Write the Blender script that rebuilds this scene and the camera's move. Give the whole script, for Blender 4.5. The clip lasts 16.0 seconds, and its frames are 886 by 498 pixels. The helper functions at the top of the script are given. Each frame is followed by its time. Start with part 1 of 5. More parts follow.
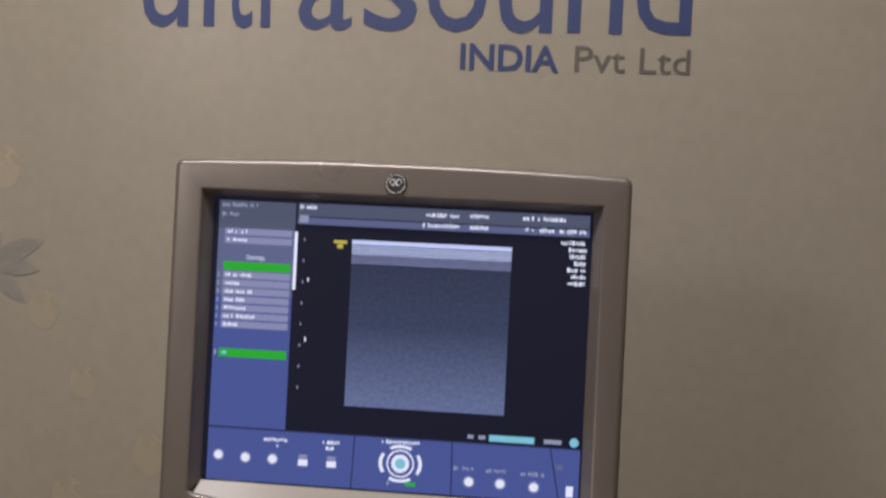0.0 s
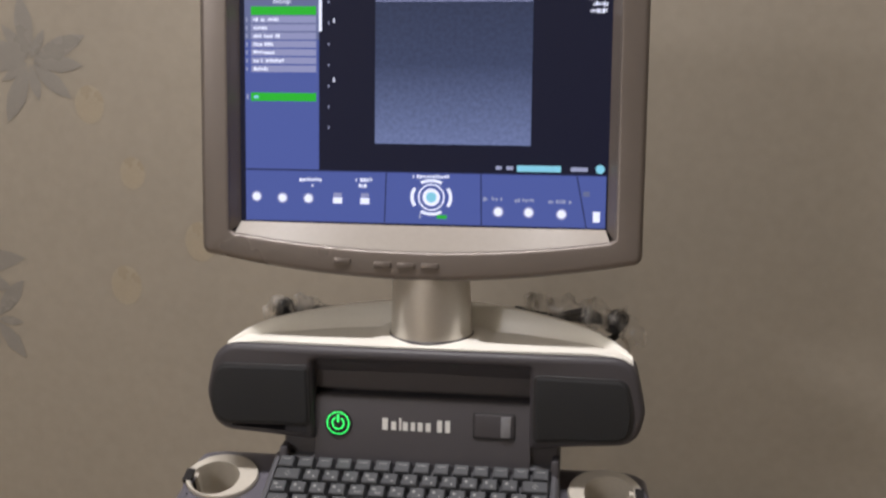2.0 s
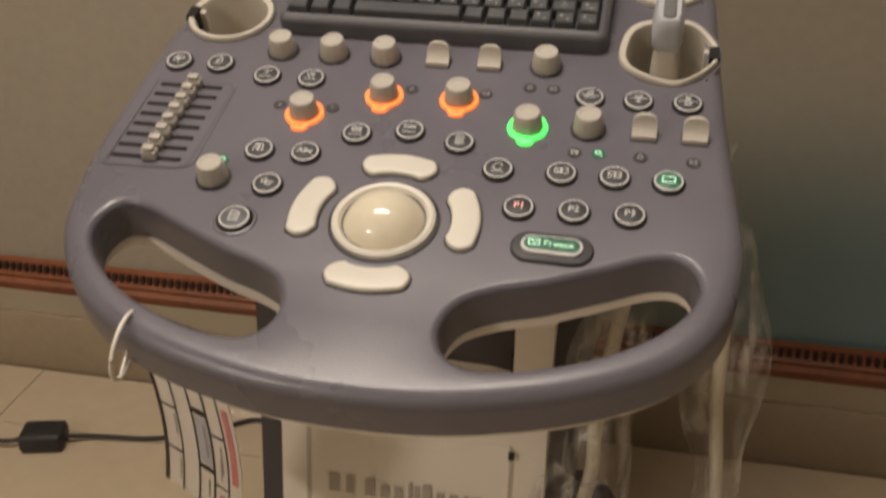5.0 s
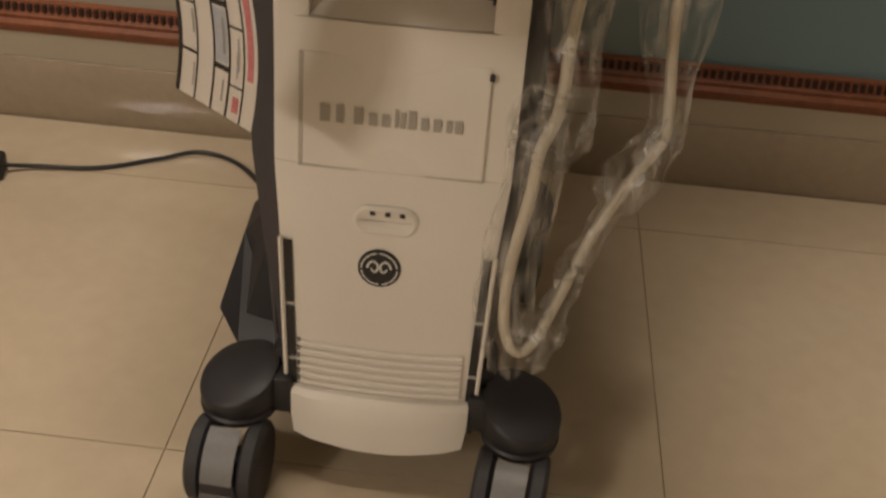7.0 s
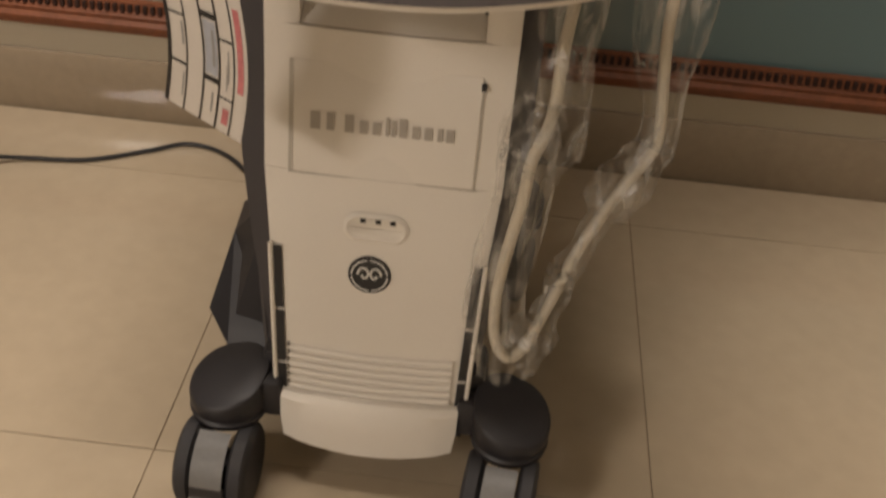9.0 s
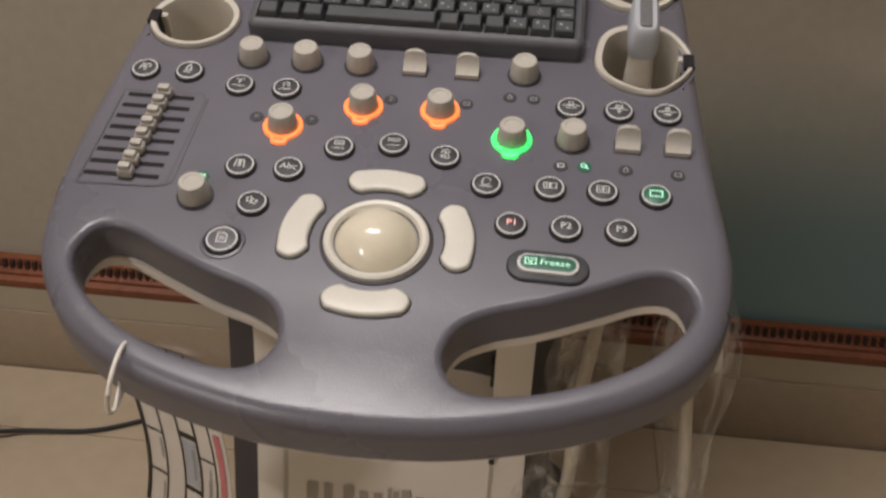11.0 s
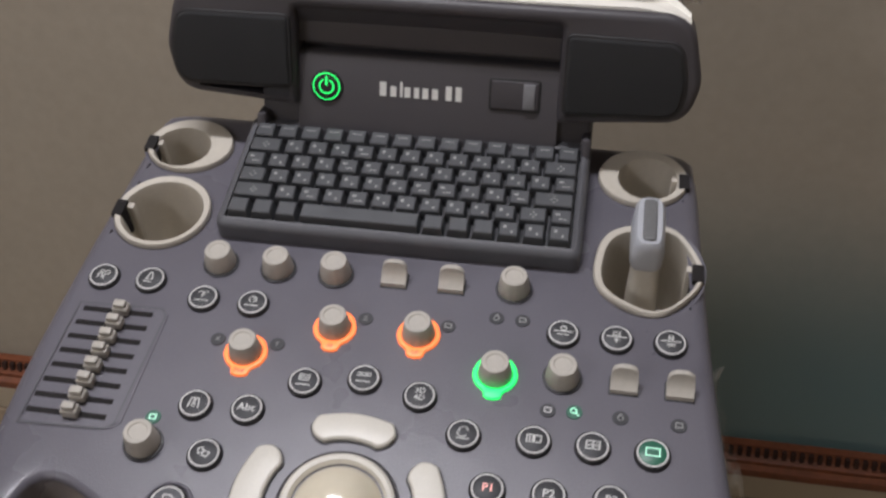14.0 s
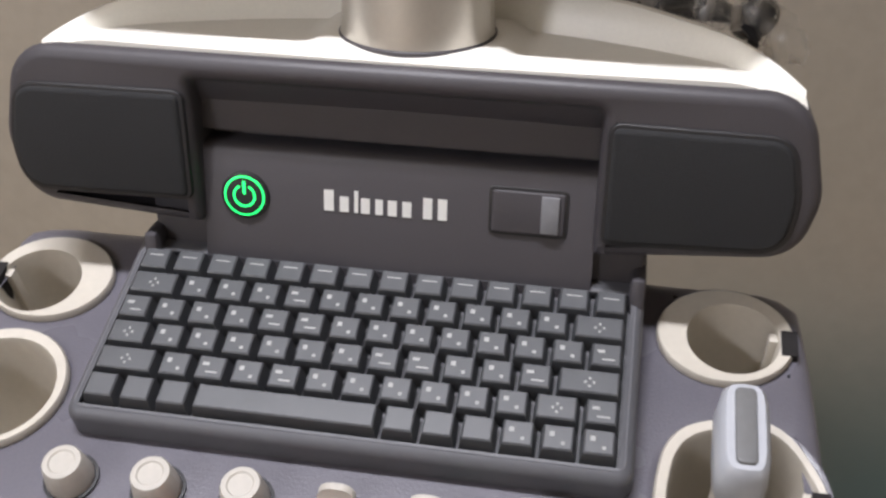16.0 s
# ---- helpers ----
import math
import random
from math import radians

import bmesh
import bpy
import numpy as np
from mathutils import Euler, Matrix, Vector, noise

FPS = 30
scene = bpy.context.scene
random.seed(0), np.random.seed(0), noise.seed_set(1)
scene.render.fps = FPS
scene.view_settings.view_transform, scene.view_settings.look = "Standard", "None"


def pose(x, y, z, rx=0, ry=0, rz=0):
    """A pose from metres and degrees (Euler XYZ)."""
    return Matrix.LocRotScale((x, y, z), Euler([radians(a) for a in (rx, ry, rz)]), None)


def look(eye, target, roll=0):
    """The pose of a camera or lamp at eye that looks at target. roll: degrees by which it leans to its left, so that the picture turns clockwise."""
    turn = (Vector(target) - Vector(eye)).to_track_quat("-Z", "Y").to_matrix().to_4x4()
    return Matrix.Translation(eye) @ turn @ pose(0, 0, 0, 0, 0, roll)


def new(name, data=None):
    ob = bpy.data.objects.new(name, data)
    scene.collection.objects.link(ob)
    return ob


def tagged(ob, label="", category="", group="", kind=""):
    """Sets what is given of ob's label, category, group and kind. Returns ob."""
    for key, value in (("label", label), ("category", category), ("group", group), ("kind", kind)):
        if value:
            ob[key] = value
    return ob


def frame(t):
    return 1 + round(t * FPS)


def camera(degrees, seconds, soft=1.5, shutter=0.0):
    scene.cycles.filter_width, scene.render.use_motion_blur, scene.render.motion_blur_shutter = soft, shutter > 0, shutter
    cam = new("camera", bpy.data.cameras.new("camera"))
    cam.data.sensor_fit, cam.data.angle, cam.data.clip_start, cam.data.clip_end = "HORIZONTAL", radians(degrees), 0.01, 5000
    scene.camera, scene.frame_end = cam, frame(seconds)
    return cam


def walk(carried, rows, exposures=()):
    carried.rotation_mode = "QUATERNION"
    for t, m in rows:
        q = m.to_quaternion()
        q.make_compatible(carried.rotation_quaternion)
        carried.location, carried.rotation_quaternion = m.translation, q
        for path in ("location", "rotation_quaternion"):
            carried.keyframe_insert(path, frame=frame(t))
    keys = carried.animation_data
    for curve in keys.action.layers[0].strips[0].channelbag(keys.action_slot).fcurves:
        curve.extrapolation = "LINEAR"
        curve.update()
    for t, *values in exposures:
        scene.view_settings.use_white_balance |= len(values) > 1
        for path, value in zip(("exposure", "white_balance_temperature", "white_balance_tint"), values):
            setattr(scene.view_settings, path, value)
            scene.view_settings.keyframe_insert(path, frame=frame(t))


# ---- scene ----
from mathutils import geometry

cam = camera(45.0, 16.0, soft=2.5, shutter=0.35)
PATH = [
    (0, (0.133, -0.681, 1.433), (-0.04, 1.305, 1.27), 2.4),
    (0.5, (0.14, -0.68, 1.397), (-0.049, 1.298, 1.164), 1.4),
    (1, (0.153, -0.692, 1.359), (-0.069, 1.274, 1.068), 0.7),
    (1.5, (0.161, -0.708, 1.332), (-0.085, 1.245, 0.979), 0.2),
    (2, (0.167, -0.715, 1.312), (-0.101, 1.224, 0.904), 0.0),
    (2.5, (0.168, -0.718, 1.286), (-0.115, 1.209, 0.835), -0.1),
    (3, (0.172, -0.714, 1.26), (-0.134, 1.197, 0.756), -0.3),
    (3.5, (0.201, -0.703, 1.229), (-0.175, 1.173, 0.643), -0.3),
    (4, (0.212, -0.7, 1.169), (-0.198, 1.147, 0.519), -0.8),
    (4.5, (0.196, -0.707, 1.115), (-0.183, 1.11, 0.371), 0.5),
    (5, (0.186, -0.716, 1.089), (-0.166, 1.035, 0.189), 0.6),
    (5.2, (0.185, -0.724, 1.074), (-0.155, 1.003, 0.125), 0.7),
    (7.3, (0.113, -0.906, 0.944), (0.034, 0.702, -0.242), 4.4),
    (7.5, (0.118, -0.905, 0.942), (0.038, 0.671, -0.287), 4.5),
    (8, (0.119, -0.917, 0.937), (0.052, 0.618, -0.344), 4.9),
    (8.5, (0.113, -0.909, 0.945), (0.055, 0.654, -0.301), 5.2),
    (9, (0.113, -0.877, 0.977), (0.042, 0.742, -0.195), 5.0),
    (9.5, (0.114, -0.848, 1.01), (0.023, 0.834, -0.068), 4.4),
    (10, (0.114, -0.795, 1.048), (0.001, 0.919, 0.024), 3.6),
    (10.2, (0.113, -0.775, 1.066), (-0.004, 0.947, 0.056), 3.3),
    (12.3, (0.117, -0.611, 1.183), (-0.113, 1.133, 0.23), 1.6),
    (12.5, (0.117, -0.6, 1.187), (-0.12, 1.138, 0.226), 1.6),
    (13, (0.124, -0.581, 1.199), (-0.129, 1.139, 0.211), 1.5),
    (13.5, (0.133, -0.565, 1.218), (-0.13, 1.157, 0.236), 1.4),
    (14, (0.146, -0.545, 1.24), (-0.109, 1.183, 0.267), 1.4),
    (14.5, (0.161, -0.498, 1.267), (-0.09, 1.219, 0.273), 1.4),
    (15, (0.15, -0.424, 1.237), (-0.088, 1.325, 0.296), 1.7),
    (15.5, (0.138, -0.322, 1.215), (-0.126, 1.416, 0.262), 1.6),
    (16, (0.124, -0.241, 1.178), (-0.177, 1.498, 0.236), 0.7),
]
walk(cam, [(t, look(eye, target, roll)) for t, eye, target, roll in PATH],
     exposures=[(0.0, -0.30, 6170, 14), (1.5, -0.17, 6120, 14), (3.5, 0.24, 6720, 14), (4.5, 0.06, 7170, 14), (5.2, -0.10, 7370, 14), (7.3, 0.14, 7370, 14), (9.0, 0.24, 7120, 14), (10.2, 0.07, 6770, 14), (12.3, -0.37, 6040, 14), (13.5, -0.37, 5940, 14), (14.5, -0.08, 5890, 14), (15.0, 0.08, 5890, 14), (16.0, 0.46, 5840, 14)])

# ---- world, lamps, exposure ----
world = bpy.data.worlds.new("world")
scene.world = world
world.use_nodes = True
world.node_tree.nodes["Background"].inputs[0].default_value = (0.75, 0.85, 1.0, 1)
world.node_tree.nodes["Background"].inputs[1].default_value = 0.05


def area_lamp(name, m, sx, sy, watts, colour):
    d = bpy.data.lights.new(name, "AREA")
    d.shape, d.size, d.size_y, d.energy, d.color = "RECTANGLE", sx, sy, watts, colour
    ob = new(name, d)
    ob.matrix_world = m
    return ob


WARM = (1.0, 0.955, 0.905)
TUBES = [((-2.39, -3.45, 2.70), 90, 58, 1.15, 0.30), ((-0.27, -0.17, 2.70), 0, 36, 1.00, 0.12)]  # place, turn, watts, length, width
for (tx, ty, tz), turn, watts, long, wide in TUBES:
    aim = pose(0, 0, 0) if turn == 0 else pose(0, 0, 0, 0, 0, -90) @ pose(0, 0, 0, 52, 0, 0)
    area_lamp("tube_lamp", Matrix.Translation((tx, ty, tz - 0.06)) @ aim, long, wide, watts, WARM)

# ---- materials ----


def mat(name, colour, rough=0.5, metal=0.0, vary=0.12, scale=8.0, grain=220.0, bump=0.05, emit=0.0, coat=0.0, island=False):
    """Plastic, paint or metal: colour that drifts at two scales, uneven gloss and fine relief."""
    m = bpy.data.materials.new(name)
    m.use_nodes = True
    nt = m.node_tree
    b = nt.nodes["Principled BSDF"]
    co = nt.nodes.new("ShaderNodeTexCoord")
    big, small = nt.nodes.new("ShaderNodeTexNoise"), nt.nodes.new("ShaderNodeTexNoise")
    for n, s in ((big, scale), (small, grain)):
        n.inputs["Scale"].default_value = s
        n.inputs["Detail"].default_value = 4.0
        nt.links.new(co.outputs["Object"], n.inputs["Vector"])
    add = nt.nodes.new("ShaderNodeMath")
    add.operation = "ADD"
    nt.links.new(big.outputs["Fac"], add.inputs[0])
    nt.links.new(small.outputs["Fac"], add.inputs[1])
    ramp = nt.nodes.new("ShaderNodeMapRange")
    ramp.inputs["From Min"].default_value, ramp.inputs["From Max"].default_value = 0.6, 1.4
    ramp.inputs["To Min"].default_value, ramp.inputs["To Max"].default_value = 1 - vary, 1 + vary
    nt.links.new(add.outputs[0], ramp.inputs["Value"])
    mul = nt.nodes.new("ShaderNodeVectorMath")
    mul.operation = "SCALE"
    mul.inputs[0].default_value = colour
    nt.links.new(ramp.outputs[0], mul.inputs["Scale"])
    nt.links.new(mul.outputs[0], b.inputs["Base Color"])
    rr = nt.nodes.new("ShaderNodeMapRange")
    rr.inputs["From Min"].default_value, rr.inputs["From Max"].default_value = 0.3, 0.7
    rr.inputs["To Min"].default_value, rr.inputs["To Max"].default_value = max(rough - 0.07, 0.02), min(rough + 0.07, 1)
    nt.links.new(big.outputs["Fac"], rr.inputs["Value"])
    nt.links.new(rr.outputs[0], b.inputs["Roughness"])
    b.inputs["Metallic"].default_value = metal
    b.inputs["Coat Weight"].default_value = coat
    if bump:
        bp = nt.nodes.new("ShaderNodeBump")
        bp.inputs["Strength"].default_value, bp.inputs["Distance"].default_value = bump, 0.001
        nt.links.new(small.outputs["Fac"], bp.inputs["Height"])
        nt.links.new(bp.outputs[0], b.inputs["Normal"])
    if emit:
        b.inputs["Emission Color"].default_value = (*colour, 1)
        b.inputs["Emission Strength"].default_value = emit
    return m


PANEL = mat("panel_plastic", (0.124, 0.118, 0.139), 0.31, vary=0.11, scale=7, grain=700, bump=0.22)
HEAD = mat("charcoal_plastic", (0.056, 0.051, 0.056), 0.5, vary=0.08, grain=900, bump=0.10)
CLOTH = mat("speaker_cloth", (0.020, 0.020, 0.021), 0.9, grain=1500, bump=0.8)
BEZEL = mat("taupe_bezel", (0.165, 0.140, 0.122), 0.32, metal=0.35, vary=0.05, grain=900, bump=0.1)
# bezel taupe lightened to hold the light on an upward slope
BEZELLIT = mat("bezel_ledge_lit", (0.30, 0.265, 0.225), 0.45, vary=0.05)
CREAM = mat("cream_plastic", (0.83, 0.80, 0.72), 0.4, vary=0.04, scale=9, grain=500, bump=0.08)
BODY = mat("body_white", (0.76, 0.71, 0.64), 0.5, vary=0.05, scale=6, grain=800, bump=0.15)
PADCREAM = mat("pad_cream", (0.62, 0.59, 0.52), 0.38, vary=0.05, scale=25, grain=500, bump=0.08)
KNOB = mat("knob_beige", (0.44, 0.41, 0.36), 0.5, vary=0.08, scale=30)
CUP = mat("cup_beige", (0.52, 0.48, 0.41), 0.5, vary=0.06, scale=15)
KEY = mat("key_grey", (0.068, 0.070, 0.075), 0.38, vary=0.06, scale=60)
KBBASE = mat("keyboard_grey", (0.098, 0.098, 0.107), 0.5, vary=0.06)
LEGEND = mat("legend_grey", (0.33, 0.33, 0.32), 0.6, vary=0.02)
BLACK = mat("black_plastic", (0.018, 0.017, 0.018), 0.5, vary=0.15)
RUBBER = mat("rubber", (0.03, 0.028, 0.03), 0.65, vary=0.2)
CASTER = mat("caster_dark", (0.020, 0.018, 0.021), 0.5, vary=0.15)
PEDAL = mat("pedal_grey", (0.085, 0.080, 0.078), 0.55, vary=0.1)
CASTERG = mat("caster_grey", (0.17, 0.165, 0.16), 0.5, vary=0.1)
BTN = mat("button_face", (0.036, 0.036, 0.040), 0.55, vary=0.1, scale=60)
# near-black for the shade inside slots that are not cut open
SLOTSHADE = mat("slot_shade", (0.012, 0.010, 0.010), 0.95, vary=0.1)
RIM = mat("button_rim", (0.62, 0.61, 0.60), 0.45, vary=0.06, scale=60)
RING = mat("button_ring", (0.33, 0.33, 0.33), 0.4, vary=0.06, scale=60)
ICON = mat("icon_grey", (0.62, 0.62, 0.60), 0.5, vary=0.02)
ICONGREEN = mat("icon_green", (0.10, 0.75, 0.40), 0.5, emit=0.6)
ICONRED = mat("icon_red", (0.85, 0.40, 0.34), 0.5, emit=0.55)
ICONMINT = mat("icon_mint", (0.50, 0.92, 0.68), 0.5, emit=0.55)
BTNGREEN = mat("button_green", (0.02, 0.10, 0.06), 0.4, emit=0.25)
ORANGE = mat("glow_orange", (1.0, 0.22, 0.05), 0.4, emit=1.15, vary=0.05)
GREEN = mat("glow_green", (0.04, 0.95, 0.15), 0.4, emit=1.4, vary=0.05)
STEEL = mat("satin_silver", (0.62, 0.59, 0.54), 0.33, metal=0.85, vary=0.04, grain=400, bump=0.05)
CHROME = mat("black_gloss", (0.035, 0.035, 0.038), 0.12)
WHITE = mat("white_marking", (0.72, 0.71, 0.68), 0.5, vary=0.02)
BALL = mat("ball_cream", (0.66, 0.60, 0.47), 0.12, vary=0.03)
PALETXT = mat("pale_marking", (0.40, 0.36, 0.31), 0.6, vary=0.05)
GREYTXT = mat("grey_marking", (0.22, 0.20, 0.175), 0.6, vary=0.05)
PROBE = mat("probe_grey", (0.42, 0.43, 0.46), 0.35, vary=0.05, scale=20)
LENS = mat("probe_lens", (0.14, 0.14, 0.14), 0.4)
CABLE = mat("cable_cream", (0.56, 0.50, 0.40), 0.45, vary=0.08, scale=20)
STRING = mat("string_white", (0.7, 0.66, 0.6), 0.8)
CARDW = mat("card_white", (0.72, 0.68, 0.64), 0.35, vary=0.03, coat=0.4)
PINK = mat("card_pink", (0.62, 0.20, 0.22), 0.4, vary=0.2, scale=60)
BLUEW = mat("card_blue", (0.45, 0.48, 0.55), 0.4)
TILE = mat("floor_tile", (0.47, 0.38, 0.272), 0.055, vary=0.055, scale=3.5, grain=30, bump=0.0, coat=0.2)
GROUT = mat("grout", (0.33, 0.22, 0.145), 0.8)
SKIRT = mat("skirting_tan", (0.30, 0.235, 0.165), 0.16, vary=0.1, scale=4, grain=60)
LEDGE = mat("wall_cream", (0.52, 0.46, 0.36), 0.6, vary=0.05, scale=3)
WOOD = mat("red_wood", (0.20, 0.062, 0.025), 0.5, vary=0.3, scale=14, grain=90, bump=0.3, coat=0.0)
DARKWOOD = mat("dark_wood", (0.035, 0.013, 0.008), 0.95, vary=0.3)
PLASTER = mat("plaster", (0.6, 0.57, 0.5), 0.8, vary=0.05, scale=2)
DULL = mat("dull_paint", (0.58, 0.55, 0.49), 0.8, vary=0.08, scale=2)
INKBLUE = mat("sign_navy", (0.035, 0.05, 0.14), 0.5, vary=0.05)
INKGREY = mat("sign_grey", (0.11, 0.095, 0.08), 0.5, vary=0.05)
PETAL = mat("print_slate", (0.243, 0.224, 0.196), 0.3, vary=0.06, scale=12)
AMBER = mat("print_amber", (0.338, 0.286, 0.210), 0.3, vary=0.08, scale=12)


def wall_paper():
    """Printed wallpaper: warm beige mottling, running to teal in the lower part of one side."""
    m = mat("wallpaper", (0.318, 0.282, 0.228), 0.05, vary=0.07, scale=2.2, grain=60, bump=0.1)
    nt = m.node_tree
    b = nt.nodes["Principled BSDF"]
    old = b.inputs["Base Color"].links[0].from_socket
    co = nt.nodes.new("ShaderNodeTexCoord")
    sep = nt.nodes.new("ShaderNodeSeparateXYZ")
    nt.links.new(co.outputs["Object"], sep.inputs[0])
    fx, fz, mu, mix = (nt.nodes.new(k) for k in ("ShaderNodeMapRange", "ShaderNodeMapRange", "ShaderNodeMath", "ShaderNodeMix"))
    fx.interpolation_type = fz.interpolation_type = "SMOOTHSTEP"
    fx.inputs["From Min"].default_value, fx.inputs["From Max"].default_value = -0.1, 0.5
    fz.inputs["From Min"].default_value, fz.inputs["From Max"].default_value = 0.70, 0.33
    nt.links.new(sep.outputs["X"], fx.inputs["Value"])
    nt.links.new(sep.outputs["Z"], fz.inputs["Value"])
    mu.operation = "MULTIPLY"
    nt.links.new(fx.outputs[0], mu.inputs[0])
    nt.links.new(fz.outputs[0], mu.inputs[1])
    mix.data_type = "RGBA"
    nt.links.new(mu.outputs[0], mix.inputs["Factor"])
    nt.links.new(old, mix.inputs["A"])
    mix.inputs["B"].default_value = (0.130, 0.212, 0.232, 1)
    nt.links.new(mix.outputs["Result"], b.inputs["Base Color"])
    return m


PAPER = wall_paper()


def clear_film(name, least, most):
    """Thin creased film: clear, with whitish streaks that run along its folds."""
    m = bpy.data.materials.new(name)
    m.use_nodes = True
    nt = m.node_tree
    out = nt.nodes["Material Output"]
    gl, tr, df, mx, mx2, nz, mr, co = (nt.nodes.new(k) for k in ("ShaderNodeBsdfGlossy", "ShaderNodeBsdfTransparent", "ShaderNodeBsdfDiffuse",
                                       "ShaderNodeMixShader", "ShaderNodeMixShader", "ShaderNodeTexNoise", "ShaderNodeMapRange", "ShaderNodeTexCoord"))
    gl.inputs["Roughness"].default_value = 0.42
    df.inputs["Color"].default_value = (0.75, 0.70, 0.62, 1)
    nz.inputs["Scale"].default_value = 30
    along = nt.nodes.new("ShaderNodeMapping")
    along.inputs["Scale"].default_value = (2.6, 2.6, 0.45)
    nt.links.new(co.outputs["Object"], along.inputs["Vector"])
    nt.links.new(along.outputs[0], nz.inputs["Vector"])
    mr.inputs["From Min"].default_value, mr.inputs["From Max"].default_value = 0.45, 0.72
    mr.inputs["To Min"].default_value, mr.inputs["To Max"].default_value = least, most
    nt.links.new(nz.outputs["Fac"], mr.inputs["Value"])
    mx.inputs[0].default_value = 0.3
    nt.links.new(df.outputs[0], mx.inputs[1])
    nt.links.new(gl.outputs[0], mx.inputs[2])
    nt.links.new(mr.outputs[0], mx2.inputs[0])
    nt.links.new(tr.outputs[0], mx2.inputs[1])
    nt.links.new(mx.outputs[0], mx2.inputs[2])
    nt.links.new(mx2.outputs[0], out.inputs["Surface"])
    return m


FILM = clear_film("clear_film", 0.03, 0.42)
WRAP = clear_film("creased_film", 0.10, 0.75)


def glow(name, colour, strength):
    m = bpy.data.materials.new(name)
    m.use_nodes = True
    b = m.node_tree.nodes["Principled BSDF"]
    b.inputs["Base Color"].default_value = (0.01, 0.01, 0.012, 1)
    b.inputs["Roughness"].default_value = 0.5
    b.inputs["Specular IOR Level"].default_value = 0.08
    b.inputs["Emission Color"].default_value = (*colour, 1)
    b.inputs["Emission Strength"].default_value = strength
    return m


# ---- mesh helpers ----
WORLD = {}


def part(name, bm, material, parent=None, label="", m=None, smooth=True, angle=40):
    """Links a bmesh as one mesh object under a thing or a part; m: its pose in the world."""
    me = bm if isinstance(bm, bpy.types.Mesh) else bpy.data.meshes.new(name)
    if not isinstance(bm, bpy.types.Mesh):
        bmesh.ops.recalc_face_normals(bm, faces=bm.faces[:])
        if smooth:
            for fc in bm.faces:
                fc.smooth = True
            lim = radians(angle)
            for e in bm.edges:
                if len(e.link_faces) == 2 and e.calc_face_angle(0.0) > lim:
                    e.smooth = False
        bm.to_mesh(me)
        bm.free()
        for mt in material if isinstance(material, (list, tuple)) else (material,):
            me.materials.append(mt)
    ob = new(name, me)
    w = m if m is not None else Matrix()
    WORLD[ob] = w
    if parent is not None:
        ob.parent = parent
        ob.matrix_basis = WORLD[parent].inverted() @ w
    else:
        ob.matrix_basis = w
    if label:
        ob["label"] = label
    return ob


def thing(name, x, y, z, label, category, group=""):
    ob = new(name)
    ob.empty_display_size = 0.1
    WORLD[ob] = pose(x, y, z)
    ob.matrix_basis = WORLD[ob]
    return tagged(ob, label, category, group)


def rbox(bm, x0, x1, y0, y1, z0, z1, r=0.0, seg=2, mi=0):
    """A box with rounded edges."""
    got = bmesh.ops.create_cube(bm, size=1.0)
    vs = got["verts"]
    for v in vs:
        v.co = Vector(((x0 + x1) / 2 + v.co.x * (x1 - x0), (y0 + y1) / 2 + v.co.y * (y1 - y0), (z0 + z1) / 2 + v.co.z * (z1 - z0)))
    fs = {f for v in vs for f in v.link_faces}
    if r:
        es = list({e for v in vs for e in v.link_edges})
        got = bmesh.ops.bevel(bm, geom=es, offset=r, segments=seg, profile=0.5, affect="EDGES")
        fs |= set(got["faces"])
    for f in fs:
        if f.is_valid:
            f.material_index = mi
    return bm


def smooth_loop(pts, n=96):
    """An even closed curve through the points."""
    pts = [Vector(p) for p in pts]
    k = len(pts)
    fine = []
    for i in range(k):
        a, b, c, d = (pts[(i + j - 1) % k] for j in range(4))
        for s in range(16):
            t = s / 16
            fine.append(0.5 * ((2 * b) + (c - a) * t + (2 * a - 5 * b + 4 * c - d) * t * t + (3 * b - a - 3 * c + d) * t ** 3))
    step = [0.0]
    for i in range(len(fine)):
        step.append(step[-1] + (fine[(i + 1) % len(fine)] - fine[i]).length)
    out, j = [], 0
    for i in range(n):
        want = step[-1] * i / n
        while step[j + 1] < want:
            j += 1
        t = (want - step[j]) / max(step[j + 1] - step[j], 1e-9)
        out.append(fine[j].lerp(fine[(j + 1) % len(fine)], t))
    return out


def round_rect(x0, x1, y0, y1, r, n=6):
    out = []
    for cx, cy, a0 in ((x1 - r, y1 - r, 0), (x0 + r, y1 - r, 90), (x0 + r, y0 + r, 180), (x1 - r, y0 + r, 270)):
        for i in range(n + 1):
            a = radians(a0 + 90 * i / n)
            out.append(Vector((cx + r * math.cos(a), cy + r * math.sin(a))))
    return out


def ellipse(cx, cy, rx, ry, n=40):
    return [Vector((cx + rx * math.cos(2 * math.pi * i / n), cy + ry * math.sin(2 * math.pi * i / n))) for i in range(n)]


def area2(loop):
    return sum(a.x * b.y - b.x * a.y for a, b in zip(loop, loop[1:] + loop[:1]))


def inset(loop, d):
    """The loop moved by d to its inner side."""
    n, s, out = len(loop), 1 if area2(loop) > 0 else -1, []
    for i in range(n):
        t = (loop[(i + 1) % n] - loop[i - 1])
        t = t.normalized() if t.length > 1e-9 else Vector((1, 0))
        out.append(loop[i] + Vector((-t.y, t.x)) * d * s)
    return out


def inside(p, loop):
    hit = False
    for a, b in zip(loop, loop[1:] + loop[:1]):
        if (a.y > p.y) != (b.y > p.y) and p.x < (b.x - a.x) * (p.y - a.y) / (b.y - a.y) + a.x:
            hit = not hit
    return hit


